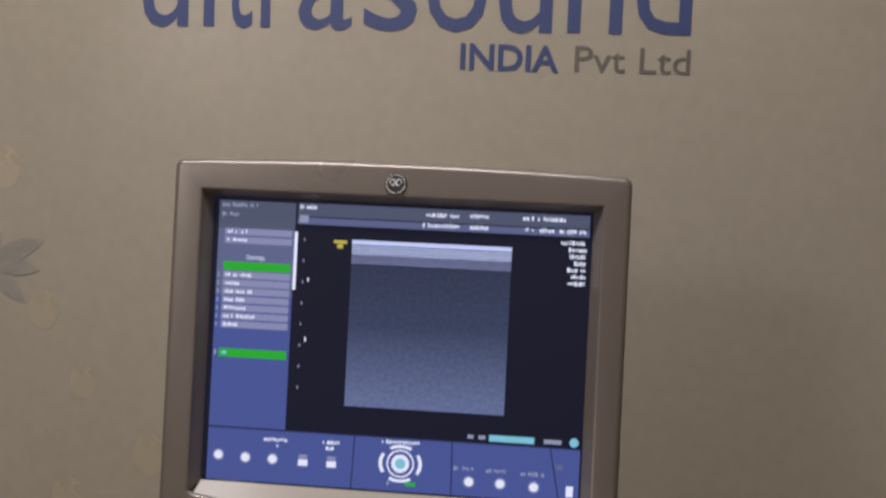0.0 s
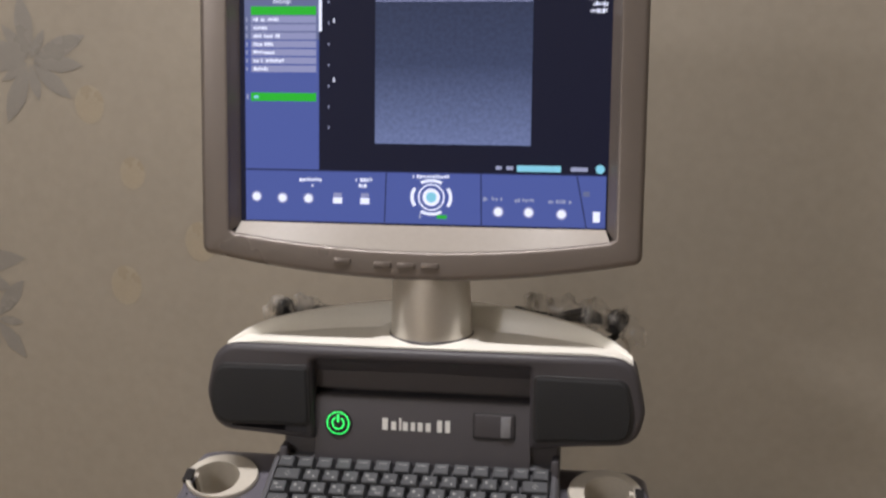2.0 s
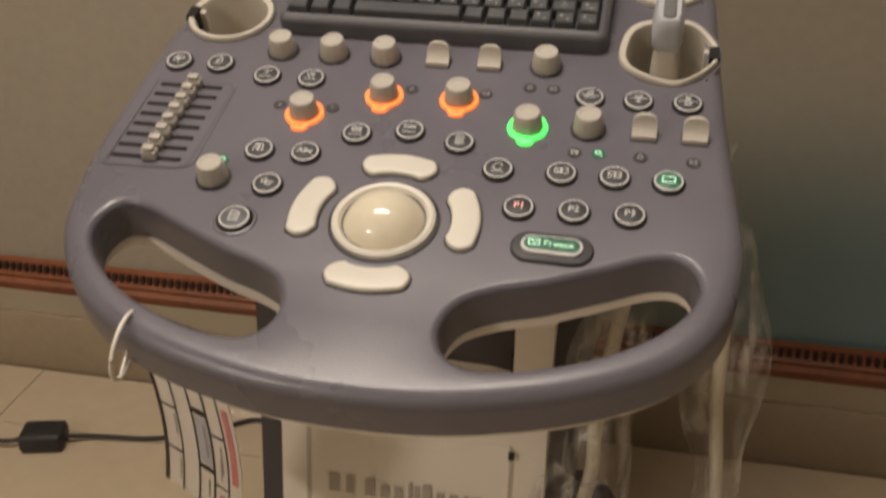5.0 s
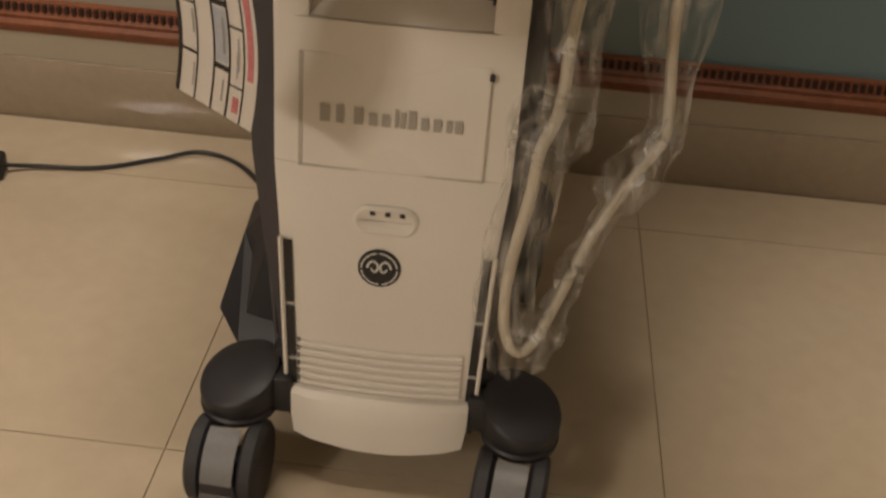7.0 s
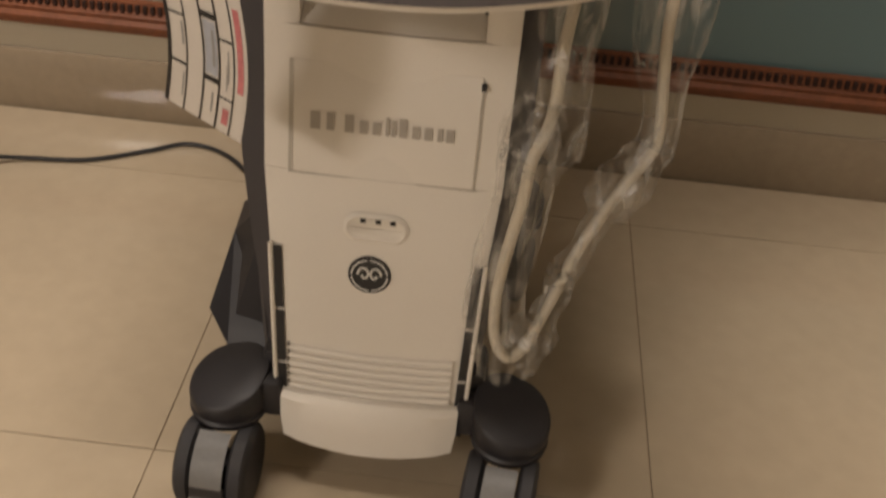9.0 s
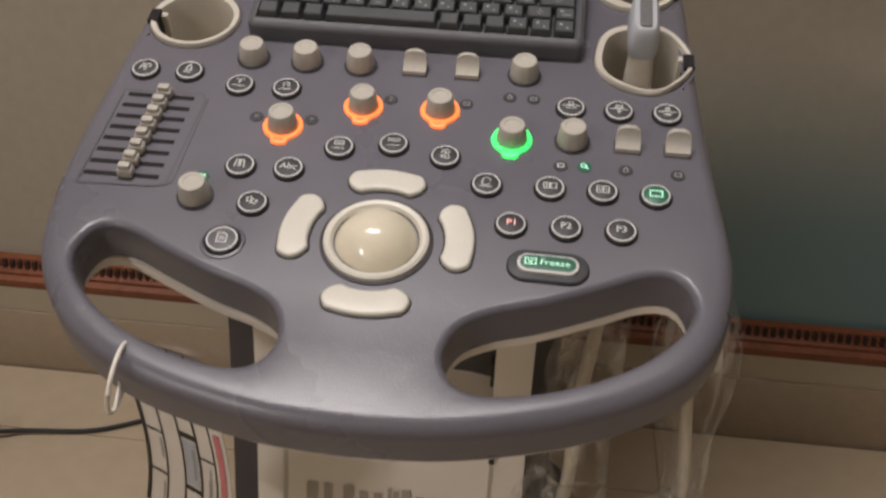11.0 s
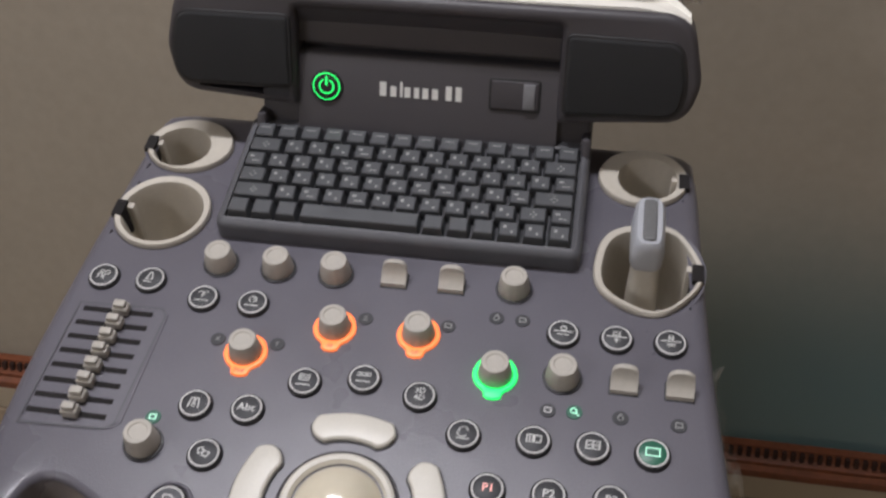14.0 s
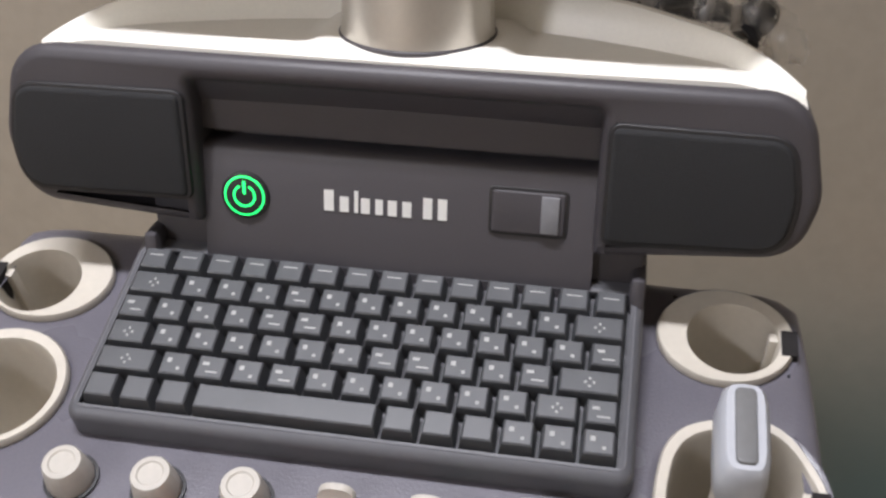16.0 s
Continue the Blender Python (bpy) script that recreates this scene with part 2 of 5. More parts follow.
def plate(bm, outer, holes=(), z0=-0.03, z1=0.0, r=0.004, rh=None, seg=4, bottom=True, mi=0, drop=None):
    """A slab over an outline with holes through it and rounded upper edges. drop(p): how far the top sinks at p."""
    rh = r if rh is None else rh
    drop = drop or (lambda p: 0.0)
    loops = [(outer, r)] + [(h, -rh) for h in holes]
    caps = []
    for loop, rad in loops:
        rings = []
        for i in range(seg + 1):
            a = math.pi / 2 * i / seg
            rings.append([bm.verts.new((p.x, p.y, z1 - abs(rad) * (1 - math.cos(a)) - drop(p))) for p in inset(loop, rad * (1 - math.sin(a)))])
        rings.append([bm.verts.new((p.x, p.y, z0)) for p in loop])
        for ra, rb in zip(rings, rings[1:]):
            for i in range(len(ra)):
                f = bm.faces.new((ra[i], ra[(i + 1) % len(ra)], rb[(i + 1) % len(ra)], rb[i]))
                f.material_index = mi
        caps.append((rings[0], rings[-1]))
    for side in (0, 1) if bottom else (0,):
        vs = [v for c in caps for v in c[side]]
        flat = [Vector((v.co.x, v.co.y)) for v in vs]
        edges, at, polys = [], 0, []
        for c in caps:
            n = len(c[side])
            edges += [(at + i, at + (i + 1) % n) for i in range(n)]
            polys.append(flat[at:at + n])
            at += n
        vo, _, fo, ov, _, _ = geometry.delaunay_2d_cdt(flat, edges, [], 0, 1e-7)
        back = [o[0] if o else None for o in ov]
        for f in fo:
            mid = sum((vo[i] for i in f), Vector((0, 0))) / len(f)
            if not inside(mid, polys[0]) or any(inside(mid, h) for h in polys[1:]):
                continue
            if any(back[i] is None for i in f):
                continue
            try:
                fc = bm.faces.new([vs[back[i]] for i in f])
                fc.material_index = mi
            except ValueError:
                pass
    return bm


def lathe(bm, profile, cx=0, cy=0, n=32, mi=0, sx=1.0, sy=1.0):
    """A turned form about z from (radius, height) pairs."""
    rings = []
    for r, z in profile:
        if r <= 1e-6:
            rings.append([bm.verts.new((cx, cy, z))])
        else:
            rings.append([bm.verts.new((cx + sx * r * math.cos(2 * math.pi * i / n), cy + sy * r * math.sin(2 * math.pi * i / n), z)) for i in range(n)])
    for a, b in zip(rings, rings[1:]):
        for i in range(n):
            q = [a[i % len(a)], a[(i + 1) % len(a)], b[(i + 1) % len(b)], b[i % len(b)]]
            q = list(dict.fromkeys(q))
            if len(q) > 2:
                f = bm.faces.new(q)
                f.material_index = mi
    return bm


def rect(bm, x0, x1, y0, y1, z, mi=0):
    f = bm.faces.new([bm.verts.new(p) for p in ((x0, y0, z), (x1, y0, z), (x1, y1, z), (x0, y1, z))])
    f.material_index = mi
    return f


def tube(bm, pts, r, n=10, mi=0, close=True):
    """A round cord along points; r may be a list."""
    pts = [Vector(p) for p in pts]
    up, rings = Vector((0.31, 0.2, 0.93)).normalized(), []
    for i, p in enumerate(pts):
        t = (pts[min(i + 1, len(pts) - 1)] - pts[max(i - 1, 0)]).normalized()
        a = t.cross(up)
        a = (a if a.length > 0.05 else t.cross(Vector((1, 0, 0)))).normalized()
        b = t.cross(a)
        rad = r[i] if isinstance(r, (list, tuple)) else r
        rings.append([bm.verts.new(p + (a * math.cos(2 * math.pi * k / n) + b * math.sin(2 * math.pi * k / n)) * rad) for k in range(n)])
    for ra, rb in zip(rings, rings[1:]):
        for k in range(n):
            bm.faces.new((ra[k], ra[(k + 1) % n], rb[(k + 1) % n], rb[k])).material_index = mi
    if close:
        for ring in (rings[0], rings[-1]):
            bm.faces.new(ring).material_index = mi
    return bm


def spline(pts, n=10):
    pts = [Vector(p) for p in pts]
    out = []
    for i in range(len(pts) - 1):
        a, b, c, d = pts[max(i - 1, 0)], pts[i], pts[i + 1], pts[min(i + 2, len(pts) - 1)]
        for s in range(n):
            t = s / n
            out.append(0.5 * ((2 * b) + (c - a) * t + (2 * a - 5 * b + 4 * c - d) * t * t + (3 * b - a - 3 * c + d) * t ** 3))
    return out + [pts[-1]]


def lettering(bm, words, height, x, y, z, width=None, bold=0.0, mi=0, align="LEFT", thick=0.0003):
    """Writing in the built-in font, its capitals about that high, from (x, y) on the plane z."""
    cu = bpy.data.curves.new("writing", "FONT")
    cu.body, cu.size, cu.offset, cu.extrude, cu.resolution_u = words, 1.0, bold, 0.0, 3
    ob = bpy.data.objects.new("writing", cu)
    scene.collection.objects.link(ob)
    dg = bpy.context.evaluated_depsgraph_get()
    me = bpy.data.meshes.new_from_object(ob.evaluated_get(dg))
    bpy.data.objects.remove(ob)
    xs = [v.co.x for v in me.vertices]
    lo, hi = min(xs), max(xs)
    sy = height / 0.69
    sx = width / (hi - lo) if width else sy
    off = x - (sx * (hi - lo) / 2 if align == "CENTER" else 0)
    vs = [bm.verts.new((off + (v.co.x - lo) * sx, y + v.co.y * sy, z)) for v in me.vertices]
    for p in me.polygons:
        f = bm.faces.new([vs[i] for i in p.vertices])
        f.material_index = mi
    bpy.data.meshes.remove(me)
    return bm


def bars(bm, widths, tall, x0, x1, y, h, z, mi=0, fill=0.62):
    """Upright plain bars in place of writing that is not lettered."""
    total = sum(widths)
    at = x0
    for w, k in zip(widths, tall):
        ww = (x1 - x0) * w / total
        if k:
            rect(bm, at, at + ww * fill, y, y + h * k, z, mi)
        at += ww
    return bm


def slab(x, y, z, slope=0.0):
    """A frame on an upright surface: x across, y up along it, z out towards the room. slope: how far it leans back for each metre up."""
    return pose(x, y, z, 90 - math.degrees(math.atan(slope)), 0, 0)

# ---- the room ----
WALL_Y, X0, X1, Y0, HIGH = 0.772, -3.2, 3.2, -4.4, 2.8


def plain(name, x0, x1, y0, y1, z0, z1, material, label, category="wall", r=0.0):
    bm = bmesh.new()
    rbox(bm, x0, x1, y0, y1, z0, z1, r)
    return tagged(part(name, bm, material), label, category, kind="structure")


floor = plain("floor", X0, X1, Y0, WALL_Y + 0.1, -0.12, -0.004, GROUT, "polished cream floor tiles with thin brown joints", "floor")
wall = plain("wall_north", X0, X1, WALL_Y, WALL_Y + 0.12, 0.225, HIGH, PAPER, "beige printed wallpaper wall with faded flowers and teal lower part")
plain("wall_south", X0, X1, Y0 - 0.12, Y0, -0.12, HIGH, DULL, "plain plaster wall behind the camera")
plain("wall_west", X0 - 0.12, X0, Y0 - 0.12, WALL_Y + 0.12, -0.12, HIGH, DULL, "plain plaster side wall")
plain("wall_east", X1, X1 + 0.12, Y0 - 0.12, WALL_Y + 0.12, -0.12, HIGH, DULL, "plain plaster side wall")
plain("ceiling", X0 - 0.12, X1 + 0.12, Y0 - 0.12, WALL_Y + 0.12, HIGH, HIGH + 0.12, PLASTER, "plain white ceiling", "ceiling")
plain("wall_base", X0, X1, WALL_Y - 0.004, WALL_Y + 0.12, 0.116, 0.225, LEDGE, "cream painted band below the wood moulding", "wall")
plain("baseboard", X0, X1, WALL_Y - 0.010, WALL_Y + 0.12, -0.004, 0.116, SKIRT, "tan stone skirting along the floor", "baseboard", 0.002)

# carved wood moulding
bm = bmesh.new()
prof = [(0.0, 0.172), (-0.018, 0.172), (-0.024, 0.178), (-0.026, 0.190), (-0.020, 0.197), (-0.022, 0.204), (-0.014, 0.210), (-0.012, 0.226), (0.0, 0.228)]
ends = [[bm.verts.new((x, WALL_Y - 0.004 + dy, z)) for dy, z in prof] for x in (X0 + 0.001, X1 - 0.001)]
for i in range(len(prof) - 1):
    bm.faces.new((ends[0][i], ends[0][i + 1], ends[1][i + 1], ends[1][i]))
moulding = tagged(part("trim", bm, WOOD), "carved red-brown wood moulding along the foot of the wallpaper", "moulding", kind="structure")
bm = bmesh.new()
for i in range(210):
    x = -1.35 + i * 0.0128
    rbox(bm, x, x + 0.0062, WALL_Y - 0.024, WALL_Y - 0.002, 0.211, 0.2235, 0)
tagged(part("carved_teeth", bm, DARKWOOD, moulding), kind="stuff")


def flower(cx, cz, rad, petals, spin, material, k=0.16):
    """A printed flower: slim petals round a centre, flat on the paper."""
    bm = bmesh.new()
    for i in range(petals):
        a = spin + 2 * math.pi * i / petals + 0.12 * math.sin(7 * i)
        r = rad * (0.8 + 0.25 * math.sin(3.7 * i + 1))
        d, s = Vector((math.cos(a), math.sin(a))), Vector((-math.sin(a), math.cos(a)))
        out = [d * r * t + s * r * k * w for t, w in ((0.08, 0.1), (0.35, 0.8), (0.6, 1.0), (0.82, 0.6), (1, 0), (0.82, -0.6), (0.6, -1.0), (0.35, -0.8), (0.08, -0.1))]
        bm.faces.new([bm.verts.new((p.x, p.y, 0.00003 * (i + 1))) for p in out])
    return part("printed_flower", bm, material, wall, "faded slate flower print", m=slab(cx, WALL_Y - 0.0006, cz), smooth=False)


flower(-0.648, 1.262, 0.095, 11, 0.4, PETAL, 0.15)
flower(-0.800, 0.955, 0.12, 11, 0.1, PETAL, 0.15)
flower(-0.735, 0.870, 0.08, 7, 0.9, PETAL)
for cx, cz, rad in ((-0.56, 1.20, 0.028), (-0.62, 1.40, 0.03), (-0.40, 1.00, 0.03), (-0.52, 0.93, 0.03), (-0.75, 1.55, 0.04), (-0.50, 1.10, 0.024)):
    bm = bmesh.new()
    bm.faces.new([bm.verts.new((p.x, p.y, 0)) for p in ellipse(0, 0, rad * 0.8, rad, 24)])
    part("printed_spot", bm, AMBER, wall, "pale amber printed spot", m=slab(cx, WALL_Y - 0.0004, cz), smooth=False)

# wall lettering
bm = bmesh.new()
for letter, xa, xb in zip("ultrasound", (-0.4229, -0.3365, -0.3060, -0.2566, -0.2047, -0.1144, -0.0296, 0.0679, 0.1598, 0.2484),
                          (-0.3580, -0.3214, -0.2684, -0.2090, -0.1307, -0.0420, 0.0519, 0.1395, 0.2321, 0.3221)):
    lettering(bm, letter, 0.150, xa, 0.013 * (xa + 0.42), 0.0008, width=xb - xa, bold=0.001)
part("sign_word", bm, INKBLUE, wall, "large navy blue word on the wallpaper", m=slab(0, WALL_Y - 0.0004, 1.6035), smooth=False)
bm = bmesh.new()
lettering(bm, "INDIA", 0.0335, 0.019, 0, 0.0008, width=0.132, bold=0.022)
part("sign_word", bm, INKBLUE, wall, "small navy capitals on the wallpaper", m=slab(0, WALL_Y - 0.0004, 1.5585), smooth=False)
bm = bmesh.new()
lettering(bm, "Pvt Ltd", 0.0335, 0.172, 0, 0.0008, width=0.152, bold=0.004)
part("sign_word", bm, INKGREY, wall, "small grey-brown letters on the wallpaper", m=slab(0, WALL_Y - 0.0004, 1.5605), smooth=False)

# ceiling tube lights
for (tx, ty, tz), turn, watts, long, wide in TUBES:
    lamp = thing("tube_light", tx, ty, HIGH, "white ceiling tube light with a glowing tube", "ceiling light", "ceiling lights")
    m = pose(tx, ty, 0, 0, 0, turn)
    bm = bmesh.new()
    rbox(bm, -long / 2 - 0.03, long / 2 + 0.03, -0.04, 0.04, tz + 0.03, HIGH, 0.006)
    part("housing", bm, CREAM, lamp, m=m)
    bm = bmesh.new()
    tube(bm, [(-long / 2, 0, tz), (long / 2, 0, tz)], 0.014, 16)
    part("tube", bm, glow("tube_glow", (1.0, 0.9, 0.75), 9.0), lamp, m=m)

# ---- the ultrasound machine ----
XC = 0.008
machine = thing("ultrasound_machine", XC, 0.2, 0, "grey and white wheeled ultrasound scanner with lit screen and console", "ultrasound machine")


def yfront(z):
    return float(np.interp(z, [0.03, 0.13, 0.32, 0.42, 0.52, 0.68], [-0.022, -0.012, 0.0, 0.016, 0.028, 0.036]))


def half(z):
    return float(np.interp(z, [0.03, 0.05, 0.13, 0.32, 0.41, 0.6, 0.68], [0.088, 0.092, 0.103, 0.113, 0.120, 0.120, 0.121]))


def skin(x, z):
    return yfront(z) + 0.004 * ((x - XC) / 0.12) ** 2


def bowed(bm, x_of, zs, y_of, depth, n=10, mi=0):
    """An upright shell: x_of(z) gives its two sides, y_of(x, z) its face; closed at the back."""
    rows, back = [], []
    for z in zs:
        a, b = x_of(z)
        xs = [a + (b - a) * i / n for i in range(n + 1)]
        rows.append([bm.verts.new((x, y_of(x, z) + (0.003 if i in (0, n) else 0), z)) for i, x in enumerate(xs)])
        back.append([bm.verts.new((x, y_of(x, z) + depth, z)) for x in xs])
    for g in (rows, back):
        for ra, rb in zip(g, g[1:]):
            for i in range(n):
                bm.faces.new((ra[i], ra[i + 1], rb[i + 1], rb[i])).material_index = mi
    for i in range(len(zs) - 1):
        for k in (0, n):
            bm.faces.new((rows[i][k], rows[i + 1][k], back[i + 1][k], back[i][k])).material_index = mi
    for e in (0, -1):
        for i in range(n):
            bm.faces.new((rows[e][i], rows[e][i + 1], back[e][i + 1], back[e][i])).material_index = mi
    return bm


# dark cabinet behind the white front
bm = bmesh.new()
zs = [0.06, 0.12, 0.2, 0.3, 0.4, 0.5, 0.6, 0.68]
bowed(bm, lambda z: (XC - half(z) - 0.018 - 0.013 * min(1.0, max(0.0, (z - 0.2) / 0.15)), XC + half(z) + 0.012 + 0.010 * min(1.0, max(0.0, (z - 0.2) / 0.2))), zs, lambda x, z: yfront(z) + 0.034, 0.36, 6)
cabinet = part("cabinet", bm, HEAD, machine, "charcoal plastic cabinet body")
for s in (-1, 1):
    bm = bmesh.new()
    bowed(bm, lambda z: sorted((XC + s * (half(z) + 0.011 + 0.016 * (s < 0)), XC + s * (half(z) + 0.015 + 0.020 * (s < 0)))), [0.09, 0.2, 0.3, 0.4, 0.5, 0.6], lambda x, z: yfront(z) + 0.075 - 0.09 * (z - 0.3) ** 2, 0.20, 2)
    part("side_cheek", bm, HEAD, machine)

# white front with the drawer recess above
bm = bmesh.new()
bowed(bm, lambda z: (XC - half(z), XC + half(z)), [0.136, 0.16, 0.2, 0.26, 0.32, 0.36, 0.4058], skin, 0.03)
part("lower_front", bm, BODY, machine, "white vented lower front panel")
bm = bmesh.new()
bowed(bm, lambda z: (XC - half(z), XC + half(z)), [0.4065, 0.45, 0.5, 0.555], skin, 0.03)
part("upper_front", bm, BODY, machine)
for xs in (lambda z: (XC - half(z), XC - 0.086), lambda z: (XC + 0.088, XC + half(z))):
    bm = bmesh.new()
    bowed(bm, xs, [0.5555, 0.6, 0.655], skin, 0.06, 4)
    part("front_post", bm, BODY, machine)
bm = bmesh.new()
bowed(bm, lambda z: (XC - 0.0858, XC + 0.0878), [0.556, 0.568, 0.58, 0.6, 0.655], lambda x, z: skin(x, z) + float(np.interp(z, [0.556, 0.568, 0.58, 0.66], [0.003, 0.022, 0.034, 0.036])), 0.02, 8)
recess = part("drawer_recess", bm, BODY, machine, "shaded recess with a small drawer")
for xa in (XC - 0.0855, XC + 0.0845):
    bm = bmesh.new()
    rbox(bm, xa, xa + 0.003, 0.045, 0.060, 0.578, 0.602, 0)
    part("recess_gap", bm, BLACK, recess)
bm = bmesh.new()
bowed(bm, lambda z: (XC - half(z) * (0.97 if z > 0.12 else 1), XC + half(z) * (0.97 if z > 0.12 else 1)), [0.080, 0.086, 0.105, 0.130, 0.1355],
      lambda x, z: skin(x, z) - 0.012 + (0.006 if z > 0.134 else 0) - 0.006 * math.cos((x - XC) / 0.1 * 1.2), 0.05)
for v in bm.verts:
    v.co.z -= 0.016 * math.cos((v.co.x - XC) / 0.1 * 1.45) * (0.1355 - v.co.z) / 0.055
part("bumper", bm, BODY, machine, "white curved foot bumper")

# name plate, scoop, badge, vents on the front
F = slab(XC, yfront(0.465) + 0.001, 0.465, 0.12)
bm = bmesh.new()
plate(bm, round_rect(-0.090, 0.090, -0.058, 0.058, 0.002, 3), (), -0.006, 0.0012, 0.0006)
door = part("drawer_front", bm, BODY, machine, "flat white drawer front with grey lettering", m=F)
# flat darker strips paint the shade of the grooves round the drawer front
bm = bmesh.new()
rect(bm, -0.0945, -0.0905, -0.060, 0.058, 0.0006)
rect(bm, 0.0905, 0.0918, -0.060, 0.054, 0.0006)
rect(bm, -0.0945, 0.0918, -0.0606, -0.0586, 0.0012)
part("groove_shade", bm, mat("shade_tan", (0.50, 0.46, 0.40), 0.6), door, m=F, smooth=False)
bm = bmesh.new()
rbox(bm, 0.0885, 0.0935, 0.046, 0.053, 0.001, 0.0055, 0.001)
part("latch", bm, BLACK, door, m=F)
bm = bmesh.new()
bars(bm, [1.25, 0.95, 0.45, 1.15, 1, 1, 0.42, 0.6, 1, 0.95, 1, 0.65, 1], [0.75, 0.75, 0, 0.75, 0.55, 0.55, 0.8, 0.7, 0.8, 0.55, 0.55, 0.55, 0.55], -0.073, 0.072, -0.0105, 0.024, 0.0027)
part("plate_marking", bm, PALETXT, door, "plain grey bars where the maker's lettering stands", m=F, smooth=False)

F = slab(XC - 0.003, yfront(0.354) - 0.0005, 0.354, 0.1)
bm = bmesh.new()
cap = round_rect(-0.034, 0.034, -0.0165, 0.0165, 0.0162, 8)
inner = inset(cap, 0.004)
ra, rb, rc = ([bm.verts.new((p.x, p.y, z)) for p in lp] for lp, z in ((cap, 0.0002), (inner, 0.0026), (inset(cap, 0.0075), 0.0004)))
for lo, hi in ((ra, rb), (rb, rc)):
    for i in range(len(lo)):
        bm.faces.new((lo[i], lo[(i + 1) % len(lo)], hi[(i + 1) % len(lo)], hi[i]))
bm.faces.new(rc)
scoop = part("finger_scoop", bm, BODY, machine, "rounded finger scoop", m=F)
bm = bmesh.new()
for x in (-0.0135, 0.002, 0.017):
    rbox(bm, x - 0.0028, x + 0.0028, 0.0065, 0.0115, 0.001, 0.0024, 0.0006)
part("status_lamp", bm, BLACK, scoop, m=F)

F = slab(XC - 0.007, yfront(0.300) - 0.0005, 0.300, 0.06)


def badge(rad, parent, m, metal):
    """A round maker's badge, drawn as plain rings and curls."""
    bm = bmesh.new()
    lathe(bm, [(0, 0.0018), (rad * 0.97, 0.0018), (rad, 0.0008), (rad, -0.001)], n=40)
    for r0, r1 in ((0.80, 0.87),):
        n = 40
        a, b = ([bm.verts.new((rad * r * math.cos(2 * math.pi * i / n), rad * r * math.sin(2 * math.pi * i / n), 0.0021)) for i in range(n)] for r in (r0, r1))
        for i in range(n):
            if i % 10 in (0,):
                continue
            bm.faces.new((a[i], a[(i + 1) % n], b[(i + 1) % n], b[i])).material_index = 1
    for sx in (-1, 1):
        pts = [(sx * rad * (0.25 + 0.30 * math.cos(t) * (1 - t / 9)), rad * (0.05 + 0.42 * math.sin(t) * (1 - t / 9)), 0.0021) for t in [0.5 * k for k in range(13)]]
        tube(bm, pts, rad * 0.055, 6, 1)
    return part("badge", bm, (BLACK, metal), parent, "round dark badge with pale curls", m=m)


badge(0.0225, machine, F, WHITE)

for s in (-1, 1):
    xa = XC + s * 0.1045
    bm = bmesh.new()
    for k, (za, zb) in enumerate(((0.135, 0.168), (0.172, 0.240), (0.244, 0.322))):
        q = [bm.verts.new((xa + s * dx + s * (z - 0.13) * 0.028 - s * 0.006, skin(xa, z) - 0.0012, z)) for dx, z in ((-0.004, za), (0.005, za), (0.005, zb), (-0.004, zb))]
        bm.faces.new(q)
    part("vent_slot", bm, BLACK, machine, smooth=False)
    bm = bmesh.new()
    tube(bm, [(xa + s * 0.008 + s * (z - 0.13) * 0.028 - s * 0.006, skin(xa, z) - 0.001, z) for z in (0.132, 0.2, 0.26, 0.324)], 0.0026, 8)
    part("vent_rib", bm, BODY, machine)
for k in range(6):
    bm = bmesh.new()
    z = 0.142 + k * 0.0105
    pts = [(XC + x, skin(XC + x, z) - 0.0018, z - 0.003 * (1 - (x / 0.095) ** 2)) for x in np.linspace(-0.090, 0.088, 12)]
    tube(bm, pts, 0.0034, 8)
    part("louvre", bm, BODY, machine)
    bm = bmesh.new()
    rbox(bm, XC - 0.0945, XC - 0.0915, skin(XC - 0.092, z) - 0.0015, skin(XC - 0.092, z) + 0.003, z - 0.001, z + 0.0035, 0)
    part("louvre_end", bm, GREYTXT, machine)


